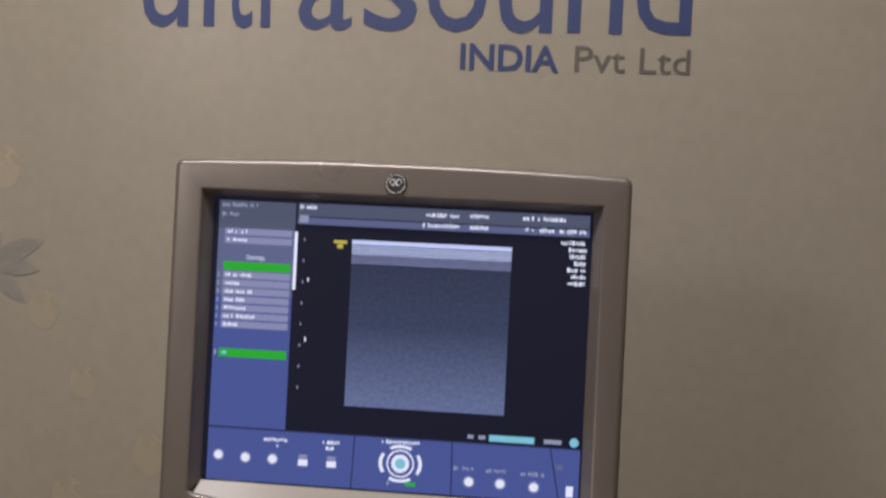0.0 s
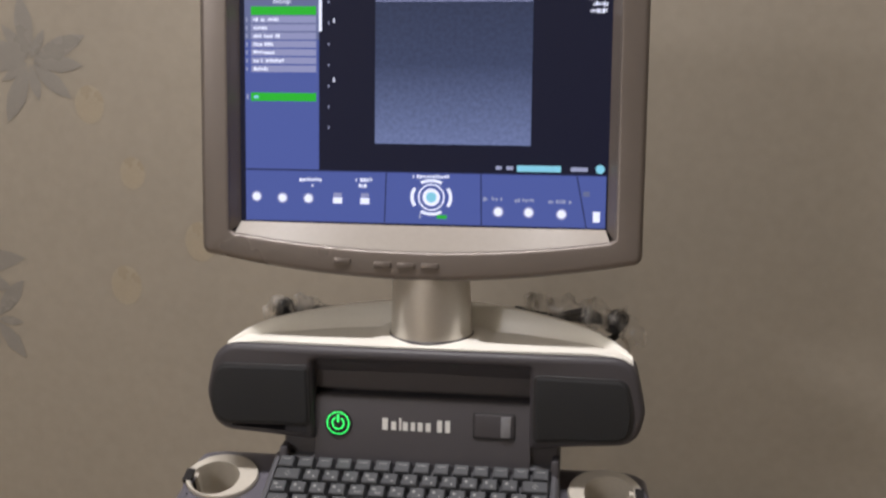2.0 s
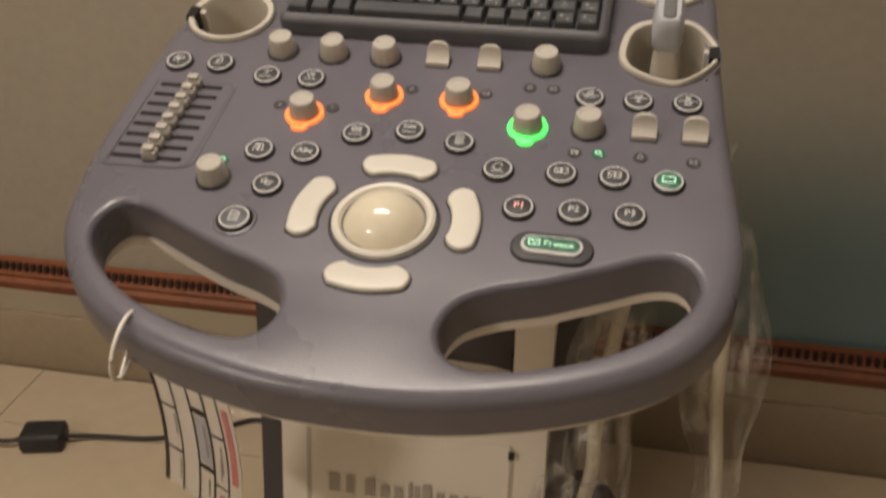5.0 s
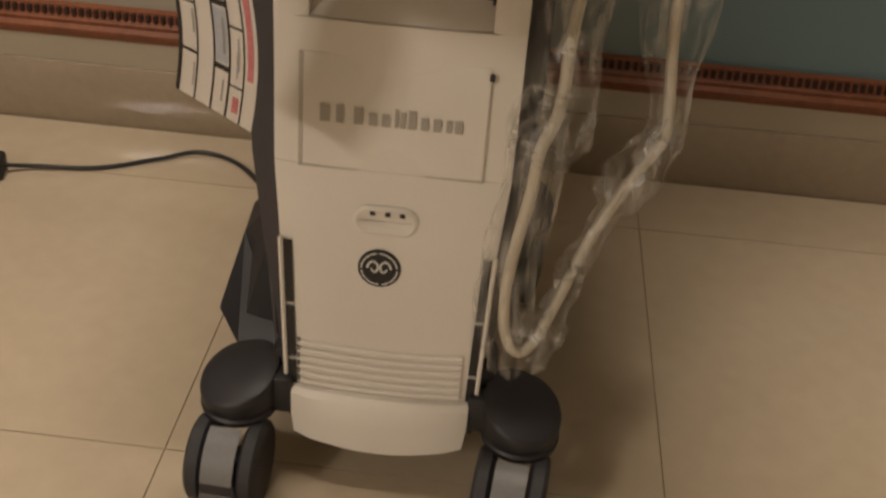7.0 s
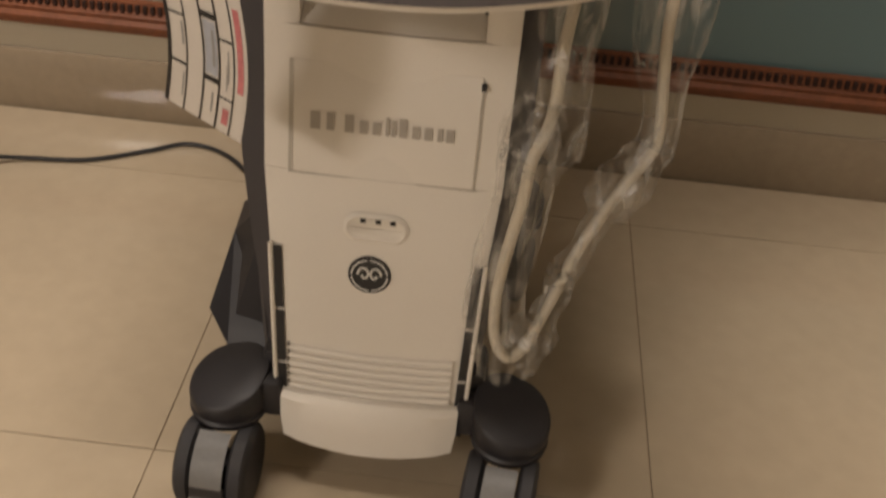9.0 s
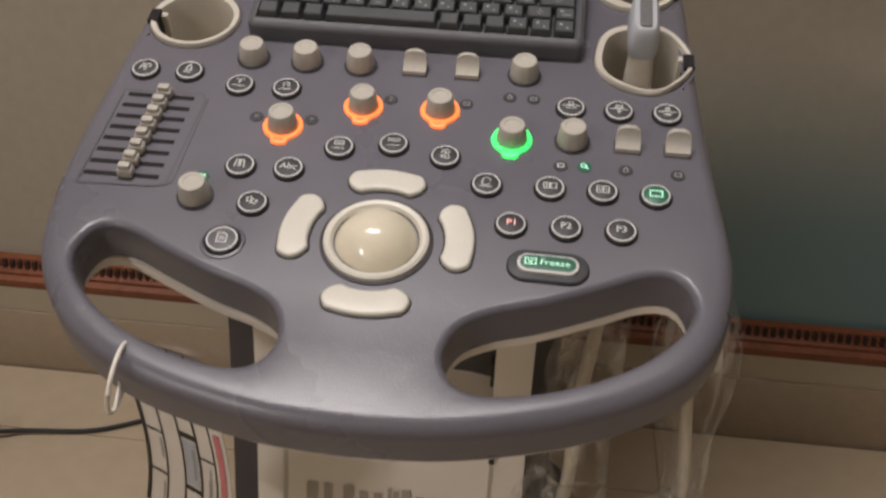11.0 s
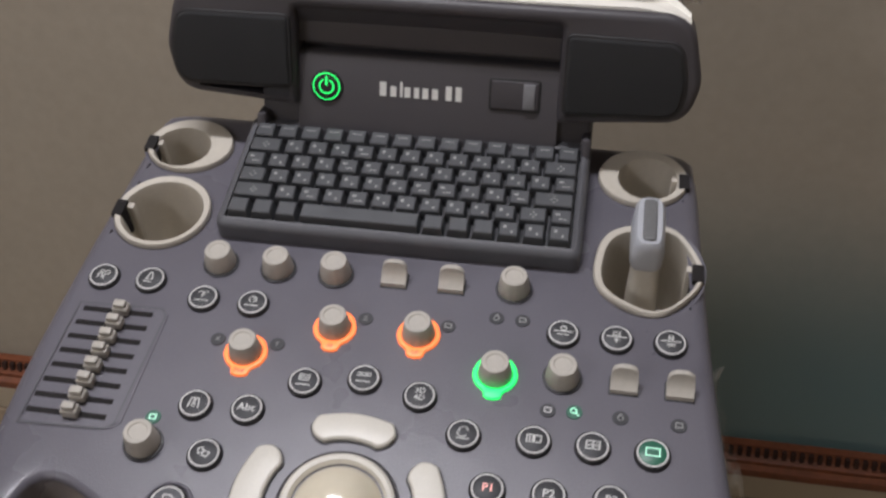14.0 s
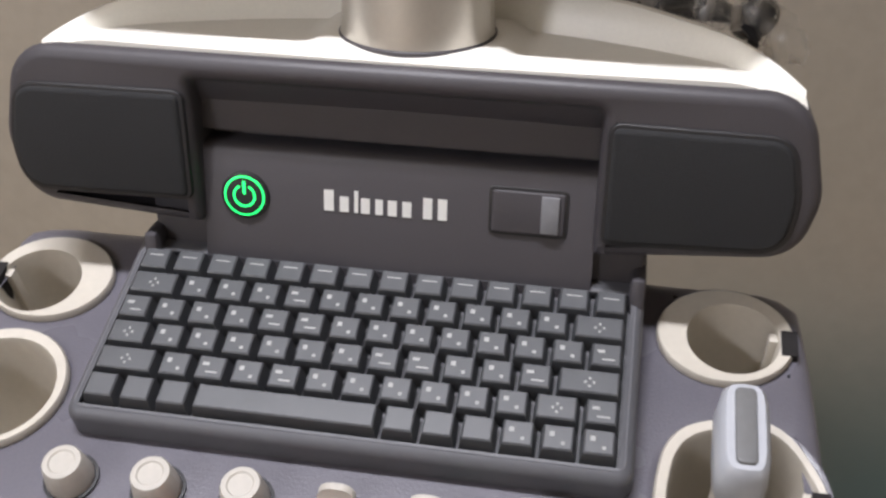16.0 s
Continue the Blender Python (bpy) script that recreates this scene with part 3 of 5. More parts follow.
def caster(cx, cy, turn):
    """A twin-wheel castor under a round hood."""
    m = pose(cx, cy, 0, 0, 0, turn)
    bm = bmesh.new()
    sd = 1 if cx > 0.01 else -1
    n, rings = 40, []
    for r, z, top in ((0.039, 0.094, 0), (0.043, 0.097, 0), (0.0445, 0.104, 0), (0.0418, 0.107, 0), (0.0432, 0.111, 0), (0.0440, 0.138, 1), (0.0428, 0.1415, 1), (0.0400, 0.1430, 1), (0.020, 0.1445, 1)):
        ring = []
        for i in range(n):
            a = 2 * math.pi * i / n
            wide = 1.0 + 0.22 * max(0.0, -sd * math.cos(a)) * max(0.0, math.sin(a))
            x, y = r * math.cos(a) * wide, r * math.sin(a) * wide
            ring.append(bm.verts.new((x, y, z + top * (-sd * x * 0.22 + y * 0.30))))
        rings.append(ring)
    for ra, rb in zip(rings, rings[1:]):
        for i in range(n):
            bm.faces.new((ra[i], ra[(i + 1) % n], rb[(i + 1) % n], rb[i]))
    bm.faces.new(rings[-1])
    bm.faces.new(rings[0])
    rbox(bm, min(-sd * 0.02, -sd * 0.062), max(-sd * 0.02, -sd * 0.062), -0.010, 0.045, 0.098, 0.148, 0.006)
    hood = part("caster_hood", bm, CASTER, machine, "dark rounded castor hood", m=m)
    for s in (-1, 1):
        bm = bmesh.new()
        lathe(bm, [(0.0, -0.011), (0.034, -0.011), (0.045, -0.010), (0.050, -0.006), (0.050, 0.006), (0.045, 0.010), (0.034, 0.011), (0.0, 0.011)], n=40)
        part("wheel", bm, (RUBBER,), hood, "dark rubber castor wheel", m=m @ pose(s * 0.030, -0.045, 0.050, 0, 90, 0))
    bm = bmesh.new()
    prev = None
    for i in range(13):
        a = radians(95 + 110 * i / 12)
        y, z = -0.045 + 0.053 * math.cos(a), 0.050 + 0.053 * math.sin(a)
        row = [bm.verts.new((x, y, z)) for x in (-0.018, -0.016, 0.016, 0.018)]
        if prev:
            for k in range(3):
                bm.faces.new((prev[k], prev[k + 1], row[k + 1], row[k])).material_index = 0 if i < 9 else 1
        prev = row
    part("fender", bm, (CASTERG, CASTER), hood, "grey castor fender", m=m)
    bm = bmesh.new()
    plate(bm, round_rect(-0.0195, 0.0195, -0.004, 0.022, 0.006, 5), (), -0.010, 0.0, 0.003)
    part("brake_pedal", bm, PEDAL, hood, "grey brake pedal", m=m @ pose(0, -0.1035, 0.036, 62))
    bm = bmesh.new()
    tube(bm, [(-0.013, -0.091, 0.021), (0.013, -0.091, 0.021)], 0.017, 18)
    rbox(bm, -0.012, 0.012, -0.08, -0.02, 0.012, 0.05, 0.004)
    part("swivel_block", bm, CASTER, hood, m=m)


caster(-0.153, -0.010, -3)
caster(0.168, -0.014, -6)
caster(XC - 0.150, 0.43, 10)
caster(XC + 0.145, 0.43, -12)
bm = bmesh.new()
rbox(bm, XC - 0.128, XC + 0.128, 0.006, 0.07, 0.075, 0.170, 0.012)
rbox(bm, XC - 0.165, XC + 0.165, 0.30, 0.46, 0.075, 0.125, 0.012)
rbox(bm, XC - 0.09, XC + 0.09, 0.05, 0.40, 0.06, 0.12, 0.012)
part("chassis", bm, CASTER, machine, "dark chassis between the castors")
# flared rear side pocket
for s in (-1,):
    bm = bmesh.new()
    out = [(0.134, 0.16, 0.29), (0.205, 0.20, 0.19), (0.222, 0.128, 0.120), (0.195, 0.105, 0.084), (0.14, 0.10, 0.09)]
    front = [bm.verts.new((XC + s * x, y, z)) for x, y, z in out]
    rear = [bm.verts.new((XC + s * x, y + 0.05, z + 0.01)) for x, y, z in out]
    bm.faces.new(front)
    bm.faces.new(rear[::-1])
    for i in range(5):
        bm.faces.new((front[i], front[(i + 1) % 5], rear[(i + 1) % 5], rear[i]))
    pk = part("side_flare", bm, CASTER, machine, smooth=False)
    bm = bmesh.new()
    tip = [(0.150, 0.151, 0.262), (0.182, 0.156, 0.20), (0.185, 0.122, 0.125), (0.150, 0.118, 0.12)]
    bm.faces.new([bm.verts.new((XC + s * x, y - 0.006, z)) for x, y, z in tip])
    part("flare_inlay", bm, CASTER, pk, smooth=False)

# ---- console ----
ALPHA = 20.28
PM = pose(0, 0, 0.7755, ALPHA, 0, 0)
U0 = 0.011
right = [(0.222, 0.309), (0.2335, 0.28), (0.2395, 0.19), (0.2455, 0.11), (0.2515, 0.05), (0.2575, 0.0), (0.2605, -0.035), (0.2575, -0.070), (0.2475, -0.105), (0.2265, -0.135), (0.193, -0.158), (0.154, -0.175), (0.113, -0.187), (0.066, -0.196)]
left = [(-0.044, -0.196), (-0.090, -0.187), (-0.130, -0.175), (-0.163, -0.159), (-0.190, -0.140), (-0.212, -0.115), (-0.2275, -0.089), (-0.236, -0.065), (-0.2415, -0.030), (-0.2435, 0.0), (-0.2435, 0.05), (-0.2400, 0.13), (-0.2360, 0.19), (-0.2290, 0.28), (-0.217, 0.309)]
outline = right + [(U0, -0.199)] + left + [(U0 - 0.15, 0.313), (U0 + 0.15, 0.313)]
grip = [(0.220, -0.079), (0.211, -0.056), (0.190, -0.054), (0.155, -0.070), (0.117, -0.087), (0.085, -0.098), (0.063, -0.112), (0.054, -0.136), (0.063, -0.157), (0.084, -0.164), (0.119, -0.158), (0.156, -0.144), (0.186, -0.126), (0.210, -0.102)]
CUPS = [(-0.190, 0.2665, 0.037, 0.0305, -0.196, 0.263, 0.024, 0.0225), (-0.189, 0.190, 0.0390, 0.0385, -0.189, 0.189, 0.0325, 0.0315),
        (0.190, 0.2735, 0.0360, 0.0310, 0.194, 0.272, 0.0235, 0.0225), (0.1965, 0.179, 0.0410, 0.0445, 0.1975, 0.178, 0.0350, 0.0385)]
bm = bmesh.new()
holes = [smooth_loop([(U0 + s * (u if s > 0 else 0.054 + (u - 0.054) * 0.965) - (0.003 if s < 0 else 0), v + (0.003 if s < 0 else 0)) for u, v in grip], 56) for s in (-1, 1)]
holes += [ellipse(c[0], c[1], c[2] - 0.003, c[3] - 0.003, 40) for c in CUPS]
plate(bm, smooth_loop(outline, 150), holes[:2] + holes[2:], -0.036, 0.0, 0.013, 0.006, 6)
console = part("control_panel", bm, PANEL, machine, "purple-grey control panel with two grip openings", m=PM)
bm = bmesh.new()
rim = [(U0 + (u - U0) * 0.985, v * 0.985 + 0.002) for u, v in right] + [(U0, -0.194)] + [(U0 + (u - U0) * 0.985, v * 0.985 + 0.002) for u, v in left] + [(U0 - 0.15, 0.309), (U0 + 0.15, 0.309)]
lp = smooth_loop(rim, 120)
plate(bm, lp, [smooth_loop([(U0 + s * (0.137 + (u - 0.137) * 1.02), -0.11 + (v + 0.11) * 1.02) for u, v in grip], 56) for s in (-1, 1)] + holes[2:], -0.046, -0.0365, 0.002, 0.002, 2)
part("panel_underside", bm, BODY, console, "white underside lip of the panel", m=PM)
# white bearer between panel and cabinet
bm = bmesh.new()
rbox(bm, XC - 0.13, XC + 0.13, 0.02, 0.30, 0.64, 0.745, 0.02, 3)
part("bearer", bm, BODY, machine)

for i, (cx, cy, rx, ry, ix, iy, irx, iry) in enumerate(CUPS):
    s = -1 if cx < 0 else 1
    bm = bmesh.new()
    n = 48
    rings = []
    wavy = 0.03 if i == 3 else 0.0
    for ax, ay, qx, qy, z in ((cx, cy, rx * 0.985, ry * 0.985, -0.002), (cx, cy, rx, ry, 0.002), (cx, cy, rx * 0.97, ry * 0.97, 0.0042), (ix, iy, irx * 1.03, iry * 1.03, 0.0036), (ix, iy, irx, iry, 0.001),
                               (ix, iy - 0.001, irx * 0.96, iry * 0.96, -0.03), (ix, iy - 0.003, irx * 0.86, iry * 0.86, -0.075), (ix, iy, 0.004, 0.004, -0.082)):
        rings.append([bm.verts.new((ax + qx * (1 + wavy * math.cos(5 * t + 0.6)) * math.cos(t), ay + qy * (1 + wavy * math.cos(5 * t + 0.6)) * math.sin(t), z)) for t in [2 * math.pi * k / n for k in range(n)]])
    for ra, rb in zip(rings, rings[1:]):
        for k in range(n):
            bm.faces.new((ra[k], ra[(k + 1) % n], rb[(k + 1) % n], rb[k]))
    bm.faces.new(rings[-1])
    cup = part("probe_cup", bm, CUP, console, "beige probe holder cup with a cable slot", m=PM)
    # solid block in the ring, coloured as the dark inside of a cable slot
    bm = bmesh.new()
    ex = cx + s * (rx * 0.93 - 0.004)
    rbox(bm, min(ex - s * 0.001, ex + s * 0.0075), max(ex - s * 0.001, ex + s * 0.0075), cy - 0.010, cy + 0.006, -0.025, 0.0045, 0)
    part("cable_slot_shade", bm, SLOTSHADE, cup, m=PM)
    bm = bmesh.new()
    wx = ix + s * irx * 0.80
    rbox(bm, min(wx, ex), max(wx, ex), iy + 0.002, iy + 0.008, -0.05, 0.0012, 0.001)
    part("slot_lip", bm, CUP, cup, m=PM)

# keyboard
KB = PM @ pose(0.0042, 0.175, 0.0072, 1.8) @ pose(0, -0.175, 0)
bm = bmesh.new()
plate(bm, round_rect(-0.1422, 0.1422, 0.1700, 0.293, 0.008, 5), [round_rect(-0.1365, 0.1365, 0.1765, 0.2795, 0.003, 3)], -0.024, 0.0112, 0.007, 0.0015, 5)
rbox(bm, -0.1368, 0.1368, 0.176, 0.280, 0.0, 0.0055, 0)
keyboard = part("keyboard", bm, KBBASE, console, "raised dark grey keyboard with pale legends", m=KB)
ROWS = [[1] * 14, [1.5] + [1] * 11 + [1.5], [1] * 14, [1.25] + [1] * 11 + [1.75], [1.75] + [1] * 10 + [1.25, 1], [1, 1, 1, 5, 1, 1, 1, 1, 1, 1]]
keymesh = {}
PU, PV = 0.0192, 0.0166
rng = random.Random(4)


def key_mesh(w, legend):
    """A dished key cap w units wide with small pale legend marks."""
    bm = bmesh.new()
    hw, hv = w * PU / 2 - 0.0008, PV / 2 - 0.0007
    lo = [bm.verts.new((x * hw, y * hv, 0.0)) for x, y in ((-1, -1), (1, -1), (1, 1), (-1, 1))]
    mid = [bm.verts.new((x * (hw - 0.0016), y * (hv - 0.0012) + 0.0008, 0.0086)) for x, y in ((-1, -1), (1, -1), (1, 1), (-1, 1))]
    top = [bm.verts.new((x * (hw - 0.0024), y * (hv - 0.0019) + 0.0009, 0.0093)) for x, y in ((-1, -1), (1, -1), (1, 1), (-1, 1))]
    for a, b in ((lo, mid), (mid, top)):
        for i in range(4):
            bm.faces.new((a[i], a[(i + 1) % 4], b[(i + 1) % 4], b[i]))
    bm.faces.new(top)
    z = 0.00945
    if legend == 1:
        rect(bm, -0.0042, -0.0018, 0.0010, 0.0036, z, 1)
        rect(bm, 0.0016, 0.0034, -0.0030, -0.0012, z, 1)
    elif legend == 2:
        rect(bm, -0.0046, -0.0010, 0.0016, 0.0034, z, 1)
        rect(bm, -0.0020, 0.0042, -0.0026, -0.0016, z, 1)
    elif legend == 3:
        rect(bm, -0.004, 0.004, 0.0022, 0.0030, z, 1)
    elif legend == 4:
        for dx, dy in ((-0.0025, 0), (0.0017, 0), (-0.0004, 0.0022), (-0.0004, -0.0022)):
            rect(bm, dx, dx + 0.0012, dy - 0.0005, dy + 0.0009, z, 1)
    me = bpy.data.meshes.new("key")
    bmesh.ops.recalc_face_normals(bm, faces=bm.faces[:])
    bm.to_mesh(me)
    bm.free()
    me.materials.append(KEY)
    me.materials.append(LEGEND)
    return me


for r, row in enumerate(ROWS):
    u = -7 * PU
    for k, w in enumerate(row):
        kind = 0 if w == 5 else 4 if w > 1 else 3 if r == 0 else rng.choice((1, 1, 2)) if r < 5 or k > 6 else 0
        if (w, kind) not in keymesh:
            keymesh[(w, kind)] = key_mesh(w, kind)
        part("key", keymesh[(w, kind)], None, keyboard, m=KB @ pose(u + w * PU / 2, 0.2690 - r * PV, 0.0075, 2))
        u += w * PU

# turned knobs
KNOBS = [(-0.1265, 0.1440, ""), (-0.081, 0.1440, ""), (-0.036, 0.1445, ""), (0.0995, 0.1470, ""), (-0.0845, 0.0650, "PW"), (-0.0255, 0.0945, "M"), (0.036, 0.0965, "CF"), (0.095, 0.0695, "green"), (0.1415, 0.0730, ""), (-0.133, -0.0170, "")]
bm = bmesh.new()
n, prof = 36, [(0.0114, 0.0), (0.0120, 0.0015), (0.0118, 0.004), (0.0101, 0.0152), (0.0093, 0.0165), (0.0068, 0.0166), (0.0060, 0.0159), (0.0, 0.0157)]
rings = [[bm.verts.new((r * (1 - (0.03 if 1 < j < 4 and i % 3 == 0 else 0)) * math.cos(2 * math.pi * i / n), r * (1 - (0.03 if 1 < j < 4 and i % 3 == 0 else 0)) * math.sin(2 * math.pi * i / n), z)) for i in range(n)] for j, (r, z) in enumerate(prof[:-1])]
for a, b in zip(rings, rings[1:]):
    for i in range(n):
        bm.faces.new((a[i], a[(i + 1) % n], b[(i + 1) % n], b[i]))
bm.faces.new(rings[-1])
lathe(bm, [(0.0138, 0.0003), (0.0138, 0.0012), (0.0122, 0.0014)], n=36, mi=1)
knob_ob = None
for u, v, lit in KNOBS:
    m = PM @ pose(u, v, 0.0004)
    if knob_ob is None:
        knob_ob = part("knob", bm, (KNOB, BLACK), console, "ribbed beige rotary knob", m=m)
        kn = knob_ob
    else:
        kn = part("knob", knob_ob.data, None, console, "ribbed beige rotary knob", m=m)
    if lit:
        g = bmesh.new()
        plate(g, smooth_loop([(0.0158, 0), (0.0112, 0.0112), (0, 0.0158), (-0.0112, 0.0112), (-0.0158, 0), (-0.0130, -0.009), (-0.0070, -0.0145), (-0.0058, -0.0190), (0.0, -0.0208), (0.0058, -0.0190), (0.0070, -0.0145), (0.0130, -0.009)], 48),
              [ellipse(0, 0, 0.0124, 0.0124, 30)], -0.001, 0.0022, 0.001, 0.0004, 2)
        if lit != "green":
            lettering(g, lit, 0.0034, 0, -0.0188, 0.0025, align="CENTER", mi=1)
        part("light_ring", g, (GREEN if lit == "green" else ORANGE, HEAD), kn, ("green" if lit == "green" else "orange") + " glowing ring", m=m)

# toggles
for u, v in ((0.0095, 0.1435), (0.053, 0.1435), (0.184, 0.0710), (0.222, 0.0710)):
    m = PM @ pose(u, v, 0)
    bm = bmesh.new()
    rbox(bm, -0.0103, 0.0103, -0.0070, 0.0080, -0.001, 0.0006, 0.0003)
    tg = part("toggle_base", bm, BLACK, console, m=m)
    bm = bmesh.new()
    prev = None
    for y, z, w in ((-0.0062, 0.001, 1), (-0.0056, 0.0042, 1), (-0.0015, 0.0062, 1), (0.0012, 0.0092, 1), (0.0030, 0.0128, 0.95), (0.0038, 0.0152, 0.78), (0.0042, 0.0166, 0.52), (0.0044, 0.0171, 0.25)):
        row = [bm.verts.new((x * 0.0094 * w, y + d, z)) for d, x in ((0, -1), (0, 1), (0.0035 if z > 0.005 else 0.012, 1), (0.0035 if z > 0.005 else 0.012, -1))]
        if prev:
            for i in range(4):
                bm.faces.new((prev[i], prev[(i + 1) % 4], row[(i + 1) % 4], row[i]))
        prev = row
    bm.faces.new(prev)
    part("paddle", bm, KNOB, tg, "beige toggle paddle", m=m)

# round keys
def stroke(bm, pts, w, z, mi):
    """A flat line of width w along points."""
    for (x0, y0), (x1, y1) in zip(pts, pts[1:]):
        d = Vector((x1 - x0, y1 - y0))
        d = d.normalized() * w / 2 if d.length > 1e-9 else Vector((w / 2, 0))
        q = [(x0 - d.x - d.y, y0 - d.y + d.x), (x0 - d.x + d.y, y0 - d.y - d.x), (x1 + d.x + d.y, y1 + d.y - d.x), (x1 + d.x - d.y, y1 + d.y + d.x)]
        bm.faces.new([bm.verts.new((x, y, z)) for x, y in q]).material_index = mi


def arc(cx, cy, r, a0, a1, n=10):
    return [(cx + r * math.cos(radians(a0 + (a1 - a0) * k / n)), cy + r * math.sin(radians(a0 + (a1 - a0) * k / n))) for k in range(n + 1)]


def box_line(x0, x1, y0, y1):
    return [(x0, y0), (x1, y0), (x1, y1), (x0, y1), (x0, y0)]


# symbols in parts of the key's radius, as lines
SMALLBARS = [[(-0.42, -0.36), (-0.22, -0.36)], [(-0.12, -0.36), (0.14, -0.36)], [(0.24, -0.36), (0.42, -0.36)]]
SYMBOLS = {
    "seated": [arc(-0.12, 0.24, 0.10, 0, 360), [(-0.32, -0.3), (-0.28, 0.05), (-0.05, 0.05), (-0.02, -0.3)], arc(0.28, 0.12, 0.17, -90, 180), [(0.12, -0.38), (0.12, 0.1)]],
    "tent": [[(-0.22, -0.12), (-0.06, 0.42), (0.08, 0.42), (0.22, -0.12), (-0.22, -0.12)], SMALLBARS[1], [(-0.3, -0.34), (-0.18, -0.34)]],
    "sprout": [[(0, -0.08), (0, 0.15)], arc(-0.16, 0.22, 0.15, -60, 160), arc(0.18, 0.24, 0.14, 20, 240), *SMALLBARS],
    "dial": [arc(0, 0.14, 0.24, -60, 240), [(0, 0.14), (0.10, 0.26)], *SMALLBARS],
    "page": [box_line(-0.32, 0.30, 0.0, 0.38), [(-0.2, 0.19), (0.18, 0.19)], *SMALLBARS],
    "rows": [[(-0.4, 0.26), (-0.06, 0.26)], [(0.06, 0.26), (0.4, 0.26)], [(-0.4, 0.08), (0.4, 0.08)], *SMALLBARS],
    "swirl": [arc(0.0, 0.14, 0.26, 0, 200), arc(-0.05, 0.02, 0.30, 180, 320), [(-0.36, -0.4), (0.36, -0.4)]],
    "twin": [box_line(-0.42, -0.04, -0.22, 0.24), box_line(0.04, 0.42, -0.22, 0.24), [(-0.23, 0.1), (-0.23, -0.1)]],
    "quad": [box_line(-0.40, 0.40, -0.26, 0.26), [(0, -0.26), (0, 0.26)], [(-0.4, 0), (0.4, 0)]],
    "single": [box_line(-0.40, 0.40, -0.25, 0.25)],
    "arches": [[(-0.32, -0.36), (-0.24, 0.3), (-0.05, 0.3), (-0.05, -0.1)], [(0.05, -0.1), (0.05, 0.3), (0.24, 0.3), (0.34, -0.36)], arc(0, -0.22, 0.1, 0, 360)],
    "cards": [[(-0.38, 0.2), (-0.1, 0.3), (0.0, -0.02), (-0.28, -0.14), (-0.38, 0.2)], [(0.02, 0.1), (0.38, 0.0), (0.24, -0.3), (-0.06, -0.22), (0.02, 0.1)]],
    "sheet": [[(-0.26, -0.36), (-0.26, 0.36), (0.14, 0.36), (0.30, 0.18), (0.30, -0.36), (-0.26, -0.36)], [(-0.1, 0.05), (0.14, 0.05)], [(-0.1, -0.12), (0.14, -0.12)]],
    "split_a": [[(-0.6, 0), (0.6, 0)], arc(0, 0.24, 0.17, 0, 360), [(-0.34, -0.24), (-0.08, -0.24)], [(0.06, -0.24), (0.34, -0.24)]],
    "split_b": [[(-0.6, 0), (0.6, 0)], box_line(-0.22, 0.2, 0.12, 0.36), [(0, -0.12), (0, -0.4)], [(-0.14, -0.26), (0.14, -0.26)]],
    "split_c": [[(-0.6, 0), (0.6, 0)], box_line(-0.13, 0.13, 0.14, 0.42), [(-0.1, 0.28), (0.1, 0.28)], [(-0.24, -0.22), (0.26, -0.22)], [(-0.2, -0.36), (0.2, -0.36)]],
}


def round_button(u, v, rad, icon, ring=RIM, face=BTN, ink=ICON, label="round dark key with a pale rim and symbol"):
    bm = bmesh.new()
    lathe(bm, [(rad * 1.09, 0.0), (rad * 1.09, 0.0018), (rad * 1.02, 0.0030), (rad * 0.95, 0.0036)], n=30, mi=2)
    lathe(bm, [(rad * 0.95, 0.0036), (rad * 0.90, 0.0041), (rad * 0.83, 0.0039)], n=30, mi=1)
    lathe(bm, [(rad * 0.83, 0.0039), (rad * 0.80, 0.0036), (rad * 0.7, 0.0040), (rad * 0.35, 0.0046), (0, 0.0048)], n=30, mi=0)
    z = 0.0051
    if icon in SYMBOLS:
        for line in SYMBOLS[icon]:
            stroke(bm, [(x * rad, y * rad) for x, y in line], rad * 0.085, z, 3)
    else:
        lines = icon.split("/")
        for i, w in enumerate(lines):
            hh = rad * (0.5 if len(lines) == 1 else 0.38)
            lettering(bm, w, hh, 0, -hh / 2 if len(lines) == 1 else (0.07 - 0.50 * i) * rad, z, align="CENTER", bold=0.012, mi=3)
    return part("button", bm, (face, ring, BLACK, ink), console, label, m=PM @ pose(u, v, 0))


R = 0.0112
for u, v, icon in ((-0.212, 0.119, "seated"), (-0.175, 0.120, "tent"), (-0.1295, 0.108, "sprout"), (-0.091, 0.108, "dial"), (-0.036, 0.045, "page"), (0.005, 0.053, "rows"), (0.046, 0.044, "3D/4D"),
                   (0.080, 0.018, "swirl"), (0.127, 0.0195, "twin"), (0.166, 0.020, "quad"), (0.101, -0.020, "P1"), (0.1405, -0.019, "P2"), (0.180, -0.018, "P3"), (-0.107, 0.017, "arches"),
                   (-0.070, 0.018, "Abc"), (-0.089, -0.020, "cards"), (0.139, 0.110, "split_a"), (0.177, 0.110, "split_b"), (0.215, 0.111, "split_c")):
    round_button(u, v, R, icon, ink=ICONRED if icon == "P1" else ICON)
round_button(0.205, 0.020, R, "single", RIM, BTNGREEN, ICONMINT, "round key lit green with a screen symbol")
bm = bmesh.new()
lathe(bm, [(0.0165, 0.0), (0.0160, 0.0012), (0.0142, 0.0016), (0.0136, 0.0006)], n=36)
part("key_bezel", bm, PANEL, console, "raised round bezel", m=PM @ pose(-0.102, -0.058, 0))
round_button(-0.102, -0.058, 0.0120, "sheet", RIM, KBBASE, RIM, "larger grey round key")

